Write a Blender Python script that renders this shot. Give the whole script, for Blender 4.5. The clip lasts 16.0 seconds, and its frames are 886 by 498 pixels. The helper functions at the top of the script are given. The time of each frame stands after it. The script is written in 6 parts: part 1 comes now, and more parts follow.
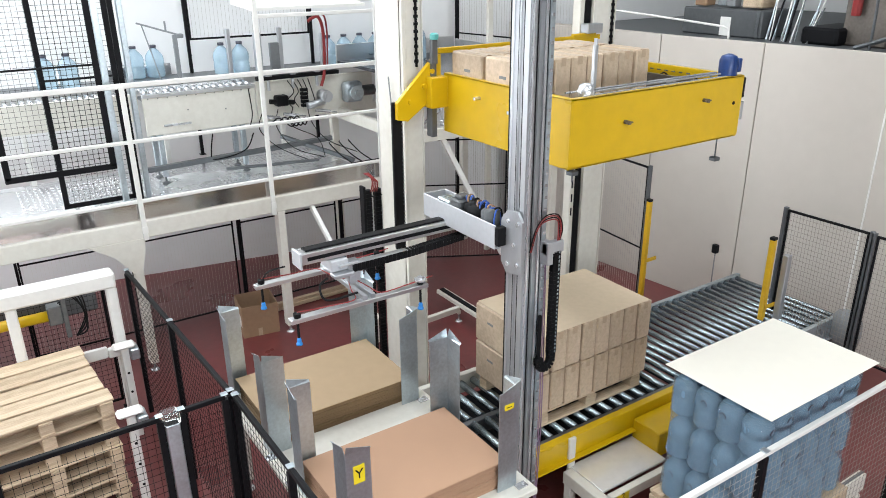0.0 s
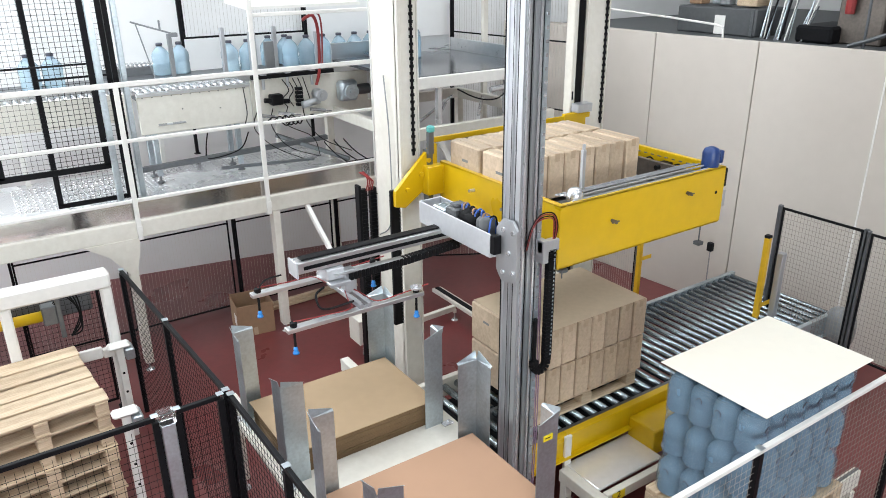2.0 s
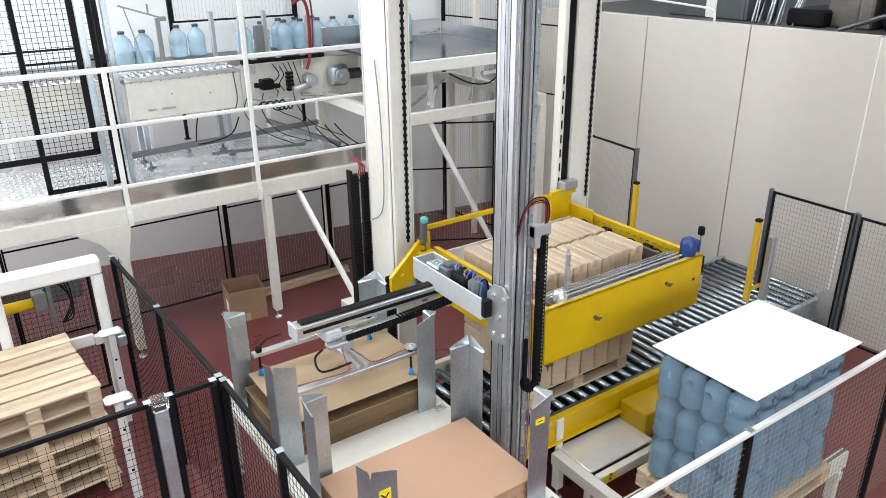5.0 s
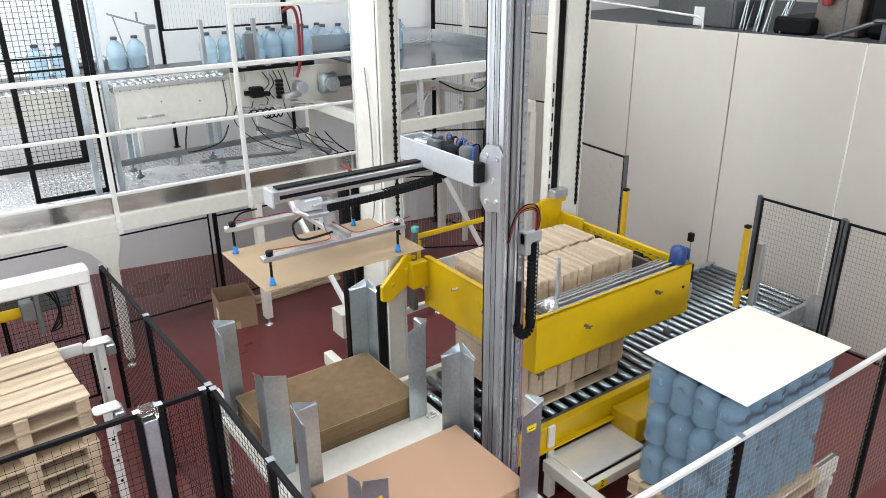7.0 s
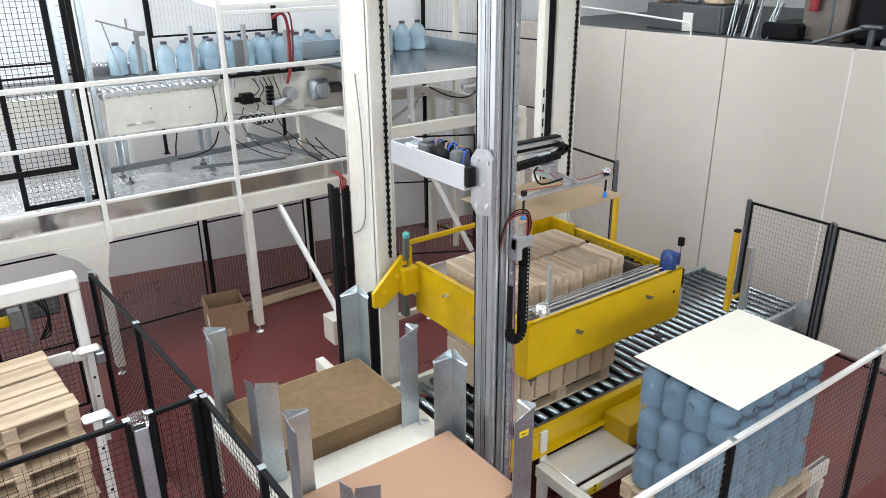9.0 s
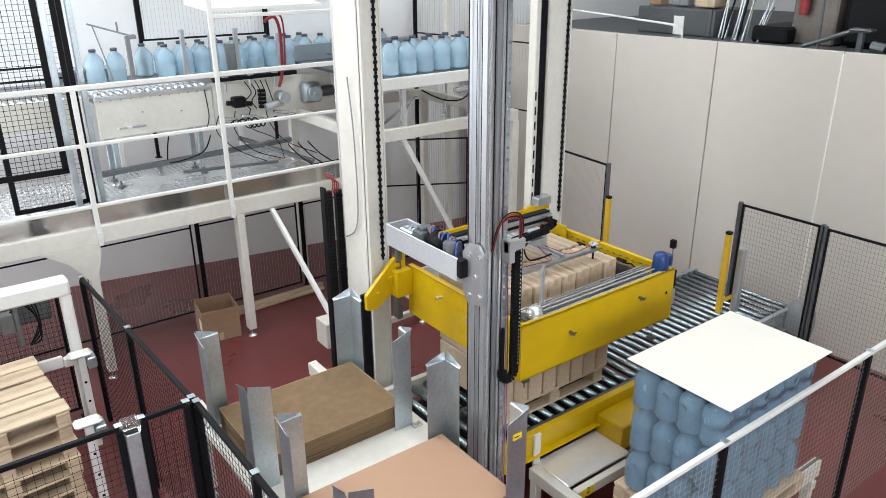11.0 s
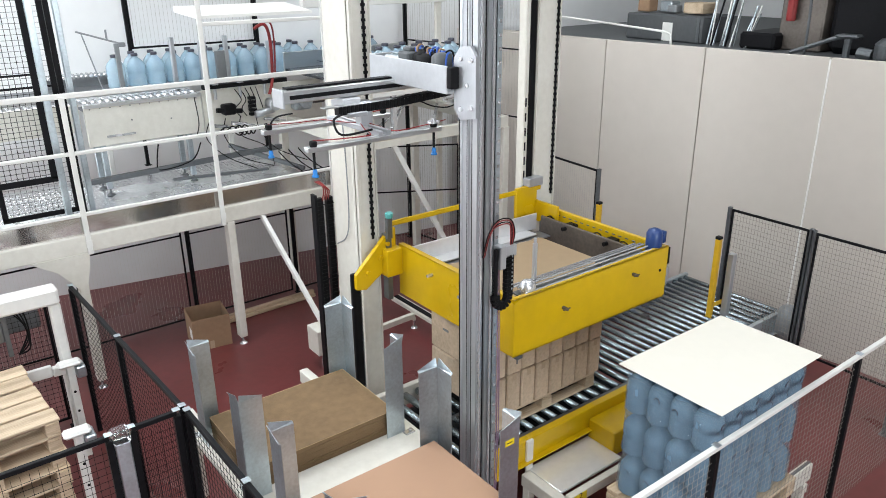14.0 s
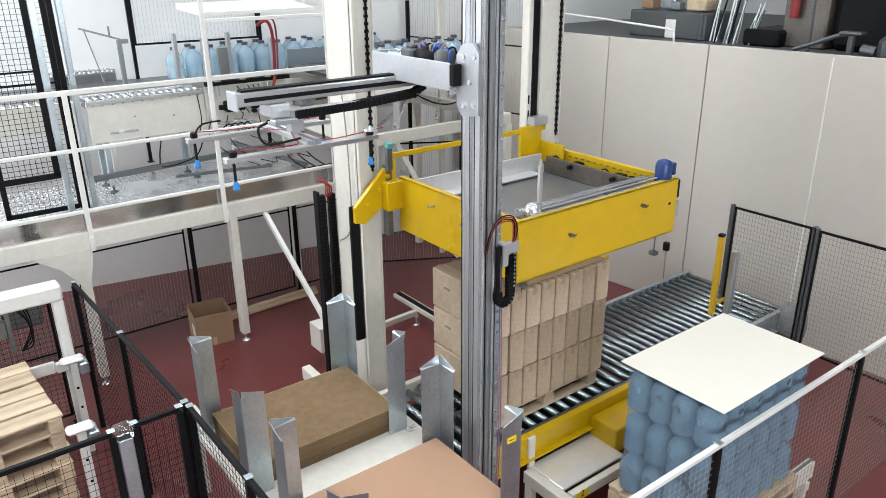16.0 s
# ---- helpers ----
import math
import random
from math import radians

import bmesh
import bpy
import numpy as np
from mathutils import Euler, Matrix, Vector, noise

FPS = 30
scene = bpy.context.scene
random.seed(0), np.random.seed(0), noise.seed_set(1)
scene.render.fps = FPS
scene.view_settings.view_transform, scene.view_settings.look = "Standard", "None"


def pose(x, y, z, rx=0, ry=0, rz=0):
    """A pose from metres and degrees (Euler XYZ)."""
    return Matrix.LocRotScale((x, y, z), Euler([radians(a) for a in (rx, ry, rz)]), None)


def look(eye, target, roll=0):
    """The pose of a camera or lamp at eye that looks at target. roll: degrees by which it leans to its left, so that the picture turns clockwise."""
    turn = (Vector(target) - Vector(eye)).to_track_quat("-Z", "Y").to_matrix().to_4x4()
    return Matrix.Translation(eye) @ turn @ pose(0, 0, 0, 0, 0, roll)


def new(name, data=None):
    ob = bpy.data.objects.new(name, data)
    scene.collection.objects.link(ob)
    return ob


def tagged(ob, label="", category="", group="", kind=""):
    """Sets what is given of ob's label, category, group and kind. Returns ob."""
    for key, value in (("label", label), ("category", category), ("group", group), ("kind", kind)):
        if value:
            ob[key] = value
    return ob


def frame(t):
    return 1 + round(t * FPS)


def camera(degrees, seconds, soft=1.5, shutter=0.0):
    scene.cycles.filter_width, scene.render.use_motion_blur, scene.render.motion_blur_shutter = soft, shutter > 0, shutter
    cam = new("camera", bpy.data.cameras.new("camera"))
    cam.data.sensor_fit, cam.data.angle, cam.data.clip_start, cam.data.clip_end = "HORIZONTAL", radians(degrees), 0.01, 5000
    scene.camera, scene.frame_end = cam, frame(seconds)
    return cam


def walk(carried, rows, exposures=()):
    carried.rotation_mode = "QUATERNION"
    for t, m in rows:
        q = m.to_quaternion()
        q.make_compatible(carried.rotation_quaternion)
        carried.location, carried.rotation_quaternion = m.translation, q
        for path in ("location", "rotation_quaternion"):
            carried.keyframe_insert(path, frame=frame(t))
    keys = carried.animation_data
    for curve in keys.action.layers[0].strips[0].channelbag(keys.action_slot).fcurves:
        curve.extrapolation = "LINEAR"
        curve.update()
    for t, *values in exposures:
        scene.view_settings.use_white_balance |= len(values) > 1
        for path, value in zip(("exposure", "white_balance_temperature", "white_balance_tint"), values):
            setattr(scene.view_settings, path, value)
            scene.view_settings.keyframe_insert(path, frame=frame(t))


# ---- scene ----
# ---------------------------------------------------------------- camera
EYE = (0.0, 0.0, 4.3)


def view(yaw, pitch, roll):
    return pose(*EYE, 90 - pitch, 0, yaw - 90) @ pose(0, 0, 0, 0, 0, -roll)


cam = camera(61.8, 16.0, soft=0.9)
walk(cam, [(t, view(yaw, pitch, roll)) for t, roll, pitch, yaw in (
    (0.0, 0.56, 21.68, 56.75), (0.5, 0.56, 21.57, 56.66), (1.0, 0.59, 21.48, 56.56), (1.5, 0.59, 21.40, 56.43),
    (2.0, 0.58, 21.78, 56.38), (2.5, 0.60, 22.28, 56.34), (3.0, 0.63, 22.86, 56.32), (3.5, 0.65, 23.04, 56.30),
    (4.0, 0.63, 23.02, 56.18), (6.5, 0.48, 22.66, 55.05), (7.0, 0.49, 22.38, 54.95), (7.5, 0.52, 22.22, 54.84),
    (8.0, 0.52, 22.11, 54.65), (8.5, 0.52, 22.01, 54.42), (9.0, 0.51, 21.95, 54.22), (11.5, 0.46, 21.66, 53.41),
    (12.0, 0.45, 21.61, 53.16), (12.5, 0.46, 21.58, 52.93), (13.0, 0.47, 21.49, 52.78), (13.5, 0.48, 21.31, 52.68),
    (14.0, 0.53, 21.23, 52.88), (14.5, 0.56, 21.20, 53.15), (15.0, 0.52, 21.20, 53.19), (15.5, 0.52, 21.35, 53.17),
    (16.0, 0.52, 21.45, 53.08))],
     exposures=[(0.0, 0.09), (2.5, 0.09), (4.0, 0.14), (7.0, 0.05), (9.0, 0.01), (16.0, -0.03)])

# ---------------------------------------------------------------- light
world = bpy.data.worlds.new("sky")
scene.world = world
world.use_nodes = True
wn = world.node_tree
sky = wn.nodes.new("ShaderNodeTexSky")
sky.sky_type, sky.sun_disc = "NISHITA", False
sky.sun_elevation, sky.sun_rotation = radians(48), radians(-60)
wn.links.new(sky.outputs[0], wn.nodes["Background"].inputs[0])
wn.nodes["Background"].inputs[1].default_value = 0.12

SKYLIGHT_POWER = 220
SIDE_LAMP_POWER = 520


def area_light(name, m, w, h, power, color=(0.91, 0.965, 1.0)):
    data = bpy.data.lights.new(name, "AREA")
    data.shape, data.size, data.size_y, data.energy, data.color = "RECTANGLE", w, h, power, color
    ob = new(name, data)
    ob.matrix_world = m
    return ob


# daylight below the roof lights, then unseen side lamps before the solid hall walls
for sx in (-3.0, 1.5, 6.0):
    for sy in (-1.0, 5.5):
        area_light("skylight_lamp", pose(sx, sy, 7.85), 1.6, 5.0, SKYLIGHT_POWER * (0.45 if sx > 5 and sy < 0 else 1.0))
# fill added on the west side, aimed at the wall under the platform
area_light("window_lamp", look((-6.8, 5.2, 2.5), (1.5, 9.0, 1.5)), 7.0, 3.8, SIDE_LAMP_POWER * 0.25)
# daylight from the left, inferred from the white glare on the deck
area_light("window_lamp", look((-6.8, 9.5, 2.4), (2.0, 9.9, 1.6)), 4.0, 4.2, SIDE_LAMP_POWER * 0.95)
# fill added behind the camera for front faces and the wall under the platform
area_light("window_lamp", look((1.5, -6.7, 3.5), (2.5, 2.0, 2.0)), 10.0, 2.8, SIDE_LAMP_POWER * 1.6)
# daylight high at the back, inferred from the deck's glare; no opening is built
area_light("window_lamp", look((0.5, 10.75, 6.3), (1.5, 5.0, 1.0)), 9.0, 2.6, SIDE_LAMP_POWER * 1.15)


# ---------------------------------------------------------------- materials
def shade(name, color, rough=0.5, metal=0.0, var=0.12, scale=6.0, bump=0.0, bscale=60.0, spread=0.08,
          tint=None, stretch=None, clear=0.0, spec=None, rnd=0.0):
    """A node material: large stains and fine grain in the colour, uneven gloss and a fine relief."""
    m = bpy.data.materials.new(name)
    m.use_nodes = True
    nt = m.node_tree
    b = nt.nodes["Principled BSDF"]
    co = nt.nodes.new("ShaderNodeTexCoord")
    src = co.outputs["Object"]
    if stretch:
        mp = nt.nodes.new("ShaderNodeMapping")
        mp.inputs["Scale"].default_value = stretch
        nt.links.new(src, mp.inputs[0])
        src = mp.outputs[0]
    n1, n2 = nt.nodes.new("ShaderNodeTexNoise"), nt.nodes.new("ShaderNodeTexNoise")
    n1.inputs["Scale"].default_value, n1.inputs["Detail"].default_value = scale * 0.3, 5
    n2.inputs["Scale"].default_value, n2.inputs["Detail"].default_value = scale * 5, 4
    for n in (n1, n2):
        nt.links.new(src, n.inputs["Vector"])
    mixf = nt.nodes.new("ShaderNodeMath")
    mixf.operation = "MULTIPLY_ADD"
    nt.links.new(n1.outputs[0], mixf.inputs[0])
    mixf.inputs[1].default_value = 0.65
    half = nt.nodes.new("ShaderNodeMath")
    half.operation = "MULTIPLY"
    half.inputs[1].default_value = 0.35
    nt.links.new(n2.outputs[0], half.inputs[0])
    nt.links.new(half.outputs[0], mixf.inputs[2])
    ramp = nt.nodes.new("ShaderNodeValToRGB")
    t = tint or color
    lo = [max(0, c * (1 - var * 1.6)) for c in t]
    hi = [min(1, c * (1 + var)) for c in color]
    ramp.color_ramp.elements[0].position, ramp.color_ramp.elements[1].position = 0.34, 0.66
    ramp.color_ramp.elements[0].color, ramp.color_ramp.elements[1].color = (*lo, 1), (*hi, 1)
    nt.links.new(mixf.outputs[0], ramp.inputs[0])
    col = ramp.outputs[0]
    if rnd:
        oi = nt.nodes.new("ShaderNodeObjectInfo")
        hs = nt.nodes.new("ShaderNodeHueSaturation")
        rr = nt.nodes.new("ShaderNodeMapRange")
        rr.inputs[3].default_value, rr.inputs[4].default_value = 1 - rnd, 1 + rnd
        nt.links.new(oi.outputs["Random"], rr.inputs[0])
        nt.links.new(rr.outputs[0], hs.inputs["Value"])
        nt.links.new(col, hs.inputs["Color"])
        col = hs.outputs[0]
    nt.links.new(col, b.inputs["Base Color"])
    mr = nt.nodes.new("ShaderNodeMapRange")
    mr.inputs[3].default_value, mr.inputs[4].default_value = max(0.03, rough - spread), min(1, rough + spread)
    nt.links.new(n1.outputs[0], mr.inputs[0])
    nt.links.new(mr.outputs[0], b.inputs["Roughness"])
    b.inputs["Metallic"].default_value = metal
    if clear:
        b.inputs["Coat Weight"].default_value = clear
        b.inputs["Coat Roughness"].default_value = 0.12
    if spec is not None:
        b.inputs["Specular IOR Level"].default_value = spec
    if bump:
        n3 = nt.nodes.new("ShaderNodeTexNoise")
        n3.inputs["Scale"].default_value = bscale
        nt.links.new(src, n3.inputs["Vector"])
        bp = nt.nodes.new("ShaderNodeBump")
        bp.inputs["Strength"].default_value, bp.inputs["Distance"].default_value = bump, 0.004
        nt.links.new(n3.outputs[0], bp.inputs["Height"])
        nt.links.new(bp.outputs[0], b.inputs["Normal"])
    return m


def clear_plastic(name, color, rough=0.12, trans=0.75):
    m = shade(name, color, rough, 0, 0.08, 14, 0.25, 40)
    b = m.node_tree.nodes["Principled BSDF"]
    b.inputs["Transmission Weight"].default_value = trans
    b.inputs["IOR"].default_value = 1.25
    return m


OUTWALL = shade("grey_hall_wall", (0.20, 0.205, 0.21), 0.7, 0, 0.08, 1.0)
RED = shade("red_floor_paint", (0.145, 0.033, 0.033), 0.30, 0, 0.16, 2.2, 0.15, 30, 0.1, tint=(0.155, 0.04, 0.038))
WALL = shade("panel_beige", (0.545, 0.50, 0.45), 0.5, 0, 0.03, 1.2, 0.06, 12)
WHITEWALL = shade("white_wall", (0.78, 0.78, 0.78), 0.6, 0, 0.03, 1.0, 0.06, 18)
CEIL = shade("ceiling_sheet", (0.26, 0.265, 0.27), 0.7, 0, 0.05, 1.5)
CREAM = shade("cream_paint", (0.70, 0.68, 0.62), 0.38, 0, 0.05, 3.5, 0.08, 26, tint=(0.66, 0.63, 0.56))
WHITE = shade("white_paint", (0.78, 0.77, 0.74), 0.35, 0, 0.05, 4.0, 0.06, 26)
YELLOW = shade("yellow_paint", (0.63, 0.40, 0.004), 0.28, 0, 0.05, 1.5, 0.06, 22, tint=(0.57, 0.36, 0.005))
BLACK = shade("black_paint", (0.008, 0.008, 0.0095), 0.5, 0, 0.25, 8.0, spec=0.12)
RUBBER = shade("black_plastic", (0.008, 0.008, 0.009), 0.5, 0, 0.25, 20.0, spec=0.12)
ALU = shade("anodised_aluminium", (0.50, 0.515, 0.54), 0.32, 0.7, 0.06, 5.0, 0.05, 60, stretch=(6, 6, 0.6))
ALUX = shade("extruded_aluminium", (0.66, 0.67, 0.68), 0.3, 0.9, 0.06, 5.0, 0.05, 60, stretch=(0.6, 6, 6))
STEEL = shade("bright_steel", (0.72, 0.73, 0.75), 0.25, 0.7, 0.1, 9.0)
GALV = shade("galvanised_sheet", (0.52, 0.59, 0.63), 0.32, 0.82, 0.14, 9.0, 0.08, 40, tint=(0.50, 0.55, 0.59))
ZINC = shade("zinc_roller", (0.36, 0.42, 0.45), 0.26, 0.92, 0.1, 9.0, stretch=(1, 0.3, 1))
PLATE = shade("chequer_plate", (0.82, 0.83, 0.85), 0.26, 0.75, 0.2, 5.0, 0.12, 18)
KICK = shade("brushed_stainless", (0.70, 0.67, 0.65), 0.13, 0.95, 0.12, 1.6, 0.04, 30)
CHANNEL = shade("pale_grey_enamel", (0.52, 0.535, 0.56), 0.42, 0.25, 0.08, 5.0, 0.05, 30)
SATIN = shade("satin_steel_sheet", (0.78, 0.78, 0.79), 0.3, 0.45, 0.08, 3.0, 0.05, 9)
SLAT = shade("dark_satin_slat", (0.27, 0.27, 0.28), 0.34, 0.6, 0.1, 6.0)
BELT = shade("dark_shiny_belt", (0.10, 0.105, 0.115), 0.16, 0.35, 0.15, 2.0)
DARKSTEEL = shade("dark_steel", (0.16, 0.17, 0.18), 0.4, 0.7, 0.15, 6.0)
GREY = shade("grey_enamel", (0.20, 0.21, 0.22), 0.45, 0, 0.12, 4.0)
KRAFT = shade("kraft_board", (0.38, 0.27, 0.15), 0.8, 0, 0.03, 2.0, 0.1, 60, tint=(0.37, 0.262, 0.144))
HELDBOARD = shade("pale_kraft_board", (0.375, 0.265, 0.16), 0.6, 0, 0.05, 2.0, 0.08, 60)
OLDBOX = shade("worn_box_board", (0.30, 0.185, 0.11), 0.8, 0, 0.1, 4.0, 0.15, 40)
KRAFTEDGE = shade("kraft_board_edges", (0.19, 0.12, 0.06), 0.9, 0, 0.18, 4.0, 0.5, 90, stretch=(1, 1, 40))
PINKBOARD = shade("pale_brown_board", (0.40, 0.24, 0.15), 0.7, 0, 0.04, 1.5, 0.08, 50, tint=(0.42, 0.25, 0.16))
CARTON = shade("carton_board", (0.60, 0.475, 0.35), 0.5, 0, 0.12, 7.0, 0.3, 22, tint=(0.50, 0.38, 0.265), rnd=0.1)
CARTONTOP = shade("light_slip_sheet", (0.60, 0.48, 0.34), 0.75, 0, 0.05, 4.0, 0.08, 50)
TAPE = shade("brown_tape", (0.46, 0.345, 0.235), 0.35, 0, 0.1, 10.0)
WOOD = shade("raw_pine", (0.60, 0.475, 0.34), 0.7, 0, 0.18, 6.0, 0.25, 50, tint=(0.50, 0.36, 0.23), stretch=(0.35, 4, 4), rnd=0.12)
WHITEBOARD = shade("white_layer_sheet", (0.76, 0.725, 0.645), 0.6, 0, 0.02, 2.0)
BLUE = shade("blue_motor_enamel", (0.014, 0.045, 0.17), 0.32, 0, 0.12, 12.0)
CUP = shade("blue_silicone", (0.02, 0.22, 0.62), 0.4, 0, 0.1, 20.0)
CABLEBLUE = shade("blue_cable", (0.03, 0.10, 0.42), 0.4, 0, 0.1, 20.0)
CABLERED = shade("red_hose", (0.26, 0.025, 0.025), 0.4, 0, 0.1, 20.0)
LILAC = shade("lilac_cable", (0.25, 0.16, 0.24), 0.5)
OLDGREY = shade("pale_mesh_enamel", (0.46, 0.43, 0.40), 0.5, 0, 0.1, 3.0)
TEAL = shade("teal_plastic", (0.10, 0.42, 0.40), 0.4, 0, 0.1, 20.0)
CAP = shade("dark_bottle_cap", (0.05, 0.05, 0.07), 0.4, 0, 0.1, 30.0)
BOTTLE = clear_plastic("pale_blue_pet", (0.66, 0.84, 0.97), 0.1, 0.6)
PACKBOTTLE = clear_plastic("wrapped_blue_pet", (0.27, 0.42, 0.56), 0.1, 0.35)
FILM = clear_plastic("stretch_film", (0.27, 0.40, 0.51), 0.07, 0.0)
FILM.node_tree.nodes["Principled BSDF"].inputs["Alpha"].default_value = 0.36
FILM.node_tree.nodes["Principled BSDF"].inputs["Coat Weight"].default_value = 0.6
for nd in FILM.node_tree.nodes:
    if nd.type == "BUMP":
        nd.inputs["Strength"].default_value, nd.inputs["Distance"].default_value = 0.9, 0.02
DARKGREY = shade("dark_grey_enamel", (0.085, 0.09, 0.095), 0.5, 0, 0.15, 4.0)
BROWNGREY = shade("worn_brown_sheet", (0.13, 0.11, 0.095), 0.45, 0.3, 0.25, 6.0)
MIRROR = shade("polished_sheet", (0.90, 0.89, 0.87), 0.2, 0.35, 0.06, 3.0, 0.14, 7, clear=1.0)
LABELY = shade("yellow_label", (0.80, 0.62, 0.02), 0.4, 0, 0.05, 20.0)
WINDOWGLASS = clear_plastic("window_glass", (0.9, 0.94, 0.95), 0.05, 0.95)
MESHGREY = shade("grey_mesh_enamel", (0.27, 0.245, 0.22), 0.5, 0, 0.1, 3.0)
ORANGE = shade("yellow_post_paint", (0.70, 0.42, 0.02), 0.35, 0, 0.1, 6.0)


# ---------------------------------------------------------------- mesh tools
ORIGIN = {}


def thing(name, x, y, z, label, category, group="", kind=""):
    ob = tagged(new(name), label, category, group, kind)
    ob.location = (x, y, z)
    ORIGIN[ob] = Vector((x, y, z))
    return ob


def finish(bm, name, material, smooth=False):
    me = bpy.data.meshes.new(name)
    bmesh.ops.recalc_face_normals(bm, faces=bm.faces[:])
    bm.to_mesh(me)
    bm.free()
    me.materials.append(material)
    if smooth:
        for p in me.polygons:
            p.use_smooth = len(p.vertices) == 4
    return me


def part(name, bm, material, parent, label="", smooth=False):
    """Links a bmesh, given in world metres, as one mesh object under a thing or a part."""
    o = ORIGIN[parent]
    bmesh.ops.translate(bm, verts=bm.verts[:], vec=-o)
    ob = new(name, finish(bm, name, material, smooth))
    ob.parent = parent
    ORIGIN[ob] = o
    if label:
        ob["label"] = label
    return ob


def piece(name, me, parent, loc, rot=None):
    ob = new(name, me)
    ob.parent = parent
    ob.location = Vector(loc) - ORIGIN[parent]
    if rot:
        ob.rotation_euler = rot
    return ob


def solo(name, bm, material, label, category, kind="", group="", smooth=False):
    """A thing or a piece of the setting that is one mesh, given in world metres."""
    return tagged(new(name, finish(bm, name, material, smooth)), label, category, group, kind)


def box(bm, x0, x1, y0, y1, z0, z1, bev=0.0, m=None):
    """A block with chamfered edges; m turns it."""
    xs, ys, zs = (min(x0, x1), max(x0, x1)), (min(y0, y1), max(y0, y1)), (min(z0, z1), max(z0, z1))
    if bev <= 0:
        v = [bm.verts.new((x, y, z)) for x in xs for y in ys for z in zs]
        for f in ((0, 1, 3, 2), (4, 6, 7, 5), (0, 4, 5, 1), (2, 3, 7, 6), (0, 2, 6, 4), (1, 5, 7, 3)):
            bm.faces.new([v[i] for i in f])
    else:
        b = min(bev, 0.45 * min(xs[1] - xs[0], ys[1] - ys[0], zs[1] - zs[0]))
        v = []
        idx = {}
        for i in (0, 1):
            for j in (0, 1):
                for k in (0, 1):
                    for a in range(3):
                        p = [xs[i] + (b if i == 0 else -b), ys[j] + (b if j == 0 else -b), zs[k] + (b if k == 0 else -b)]
                        p[a] = (xs[i], ys[j], zs[k])[a]
                        idx[i, j, k, a] = bm.verts.new(p)
                        v.append(idx[i, j, k, a])
        for a in range(3):
            o1, o2 = [c for c in range(3) if c != a]
            for s in (0, 1):
                q = []
                for c1, c2 in ((0, 0), (1, 0), (1, 1), (0, 1)):
                    key = [0, 0, 0]
                    key[a], key[o1], key[o2] = s, c1, c2
                    q.append(idx[(*key, a)])
                bm.faces.new(q)
            for c1 in (0, 1):
                for c2 in (0, 1):
                    k0, k1 = [0, 0, 0], [0, 0, 0]
                    k0[o1] = k1[o1] = c1
                    k0[o2] = k1[o2] = c2
                    k1[a] = 1
                    bm.faces.new([idx[(*k0, o1)], idx[(*k0, o2)], idx[(*k1, o2)], idx[(*k1, o1)]])
        for i in (0, 1):
            for j in (0, 1):
                for k in (0, 1):
                    bm.faces.new([idx[i, j, k, 0], idx[i, j, k, 1], idx[i, j, k, 2]])
    if m is not None:
        for p in v:
            p.co = m @ p.co
    return v


def rod(bm, a, b, r, n=8, r2=None, caps=True):
    """A round bar from a to b."""
    a, b = Vector(a), Vector(b)
    d = (b - a).normalized()
    u = d.orthogonal().normalized()
    w = d.cross(u)
    r2 = r if r2 is None else r2
    ra, rb = [], []
    for i in range(n):
        c, s = math.cos(2 * math.pi * i / n), math.sin(2 * math.pi * i / n)
        ra.append(bm.verts.new(a + (u * c + w * s) * r))
        rb.append(bm.verts.new(b + (u * c + w * s) * r2))
    for i in range(n):
        j = (i + 1) % n
        bm.faces.new((ra[i], ra[j], rb[j], rb[i]))
    if caps:
        bm.faces.new(ra[::-1])
        bm.faces.new(rb)


def bar(bm, a, b, w, h, bev=0.004):
    """A square bar from a to b, w wide across and h high."""
    a, b = Vector(a), Vector(b)
    d = b - a
    m = Matrix.Translation(a) @ d.to_track_quat("X", "Z").to_matrix().to_4x4()
    box(bm, 0, d.length, -w / 2, w / 2, -h / 2, h / 2, bev, m)


def tube(bm, pts, r, n=6):
    """A bent cable or hose through points, rounded between them."""
    pts = [Vector(p) for p in pts]
    fine = []
    for i in range(len(pts) - 1):
        p0, p1, p2, p3 = pts[max(i - 1, 0)], pts[i], pts[i + 1], pts[min(i + 2, len(pts) - 1)]
        for k in range(6):
            t = k / 6
            fine.append(0.5 * ((2 * p1) + (p2 - p0) * t + (2 * p0 - 5 * p1 + 4 * p2 - p3) * t * t + (3 * p1 - p0 - 3 * p2 + p3) * t ** 3))
    fine.append(pts[-1])
    rings = []
    u = None
    for i, p in enumerate(fine):
        d = (fine[min(i + 1, len(fine) - 1)] - fine[max(i - 1, 0)]).normalized()
        u = d.orthogonal().normalized() if u is None else (u - d * u.dot(d)).normalized()
        w = d.cross(u)
        rings.append([bm.verts.new(p + (u * math.cos(2 * math.pi * k / n) + w * math.sin(2 * math.pi * k / n)) * r) for k in range(n)])
    for a, b in zip(rings, rings[1:]):
        for k in range(n):
            bm.faces.new((a[k], a[(k + 1) % n], b[(k + 1) % n], b[k]))
    bm.faces.new(rings[0][::-1])
    bm.faces.new(rings[-1])


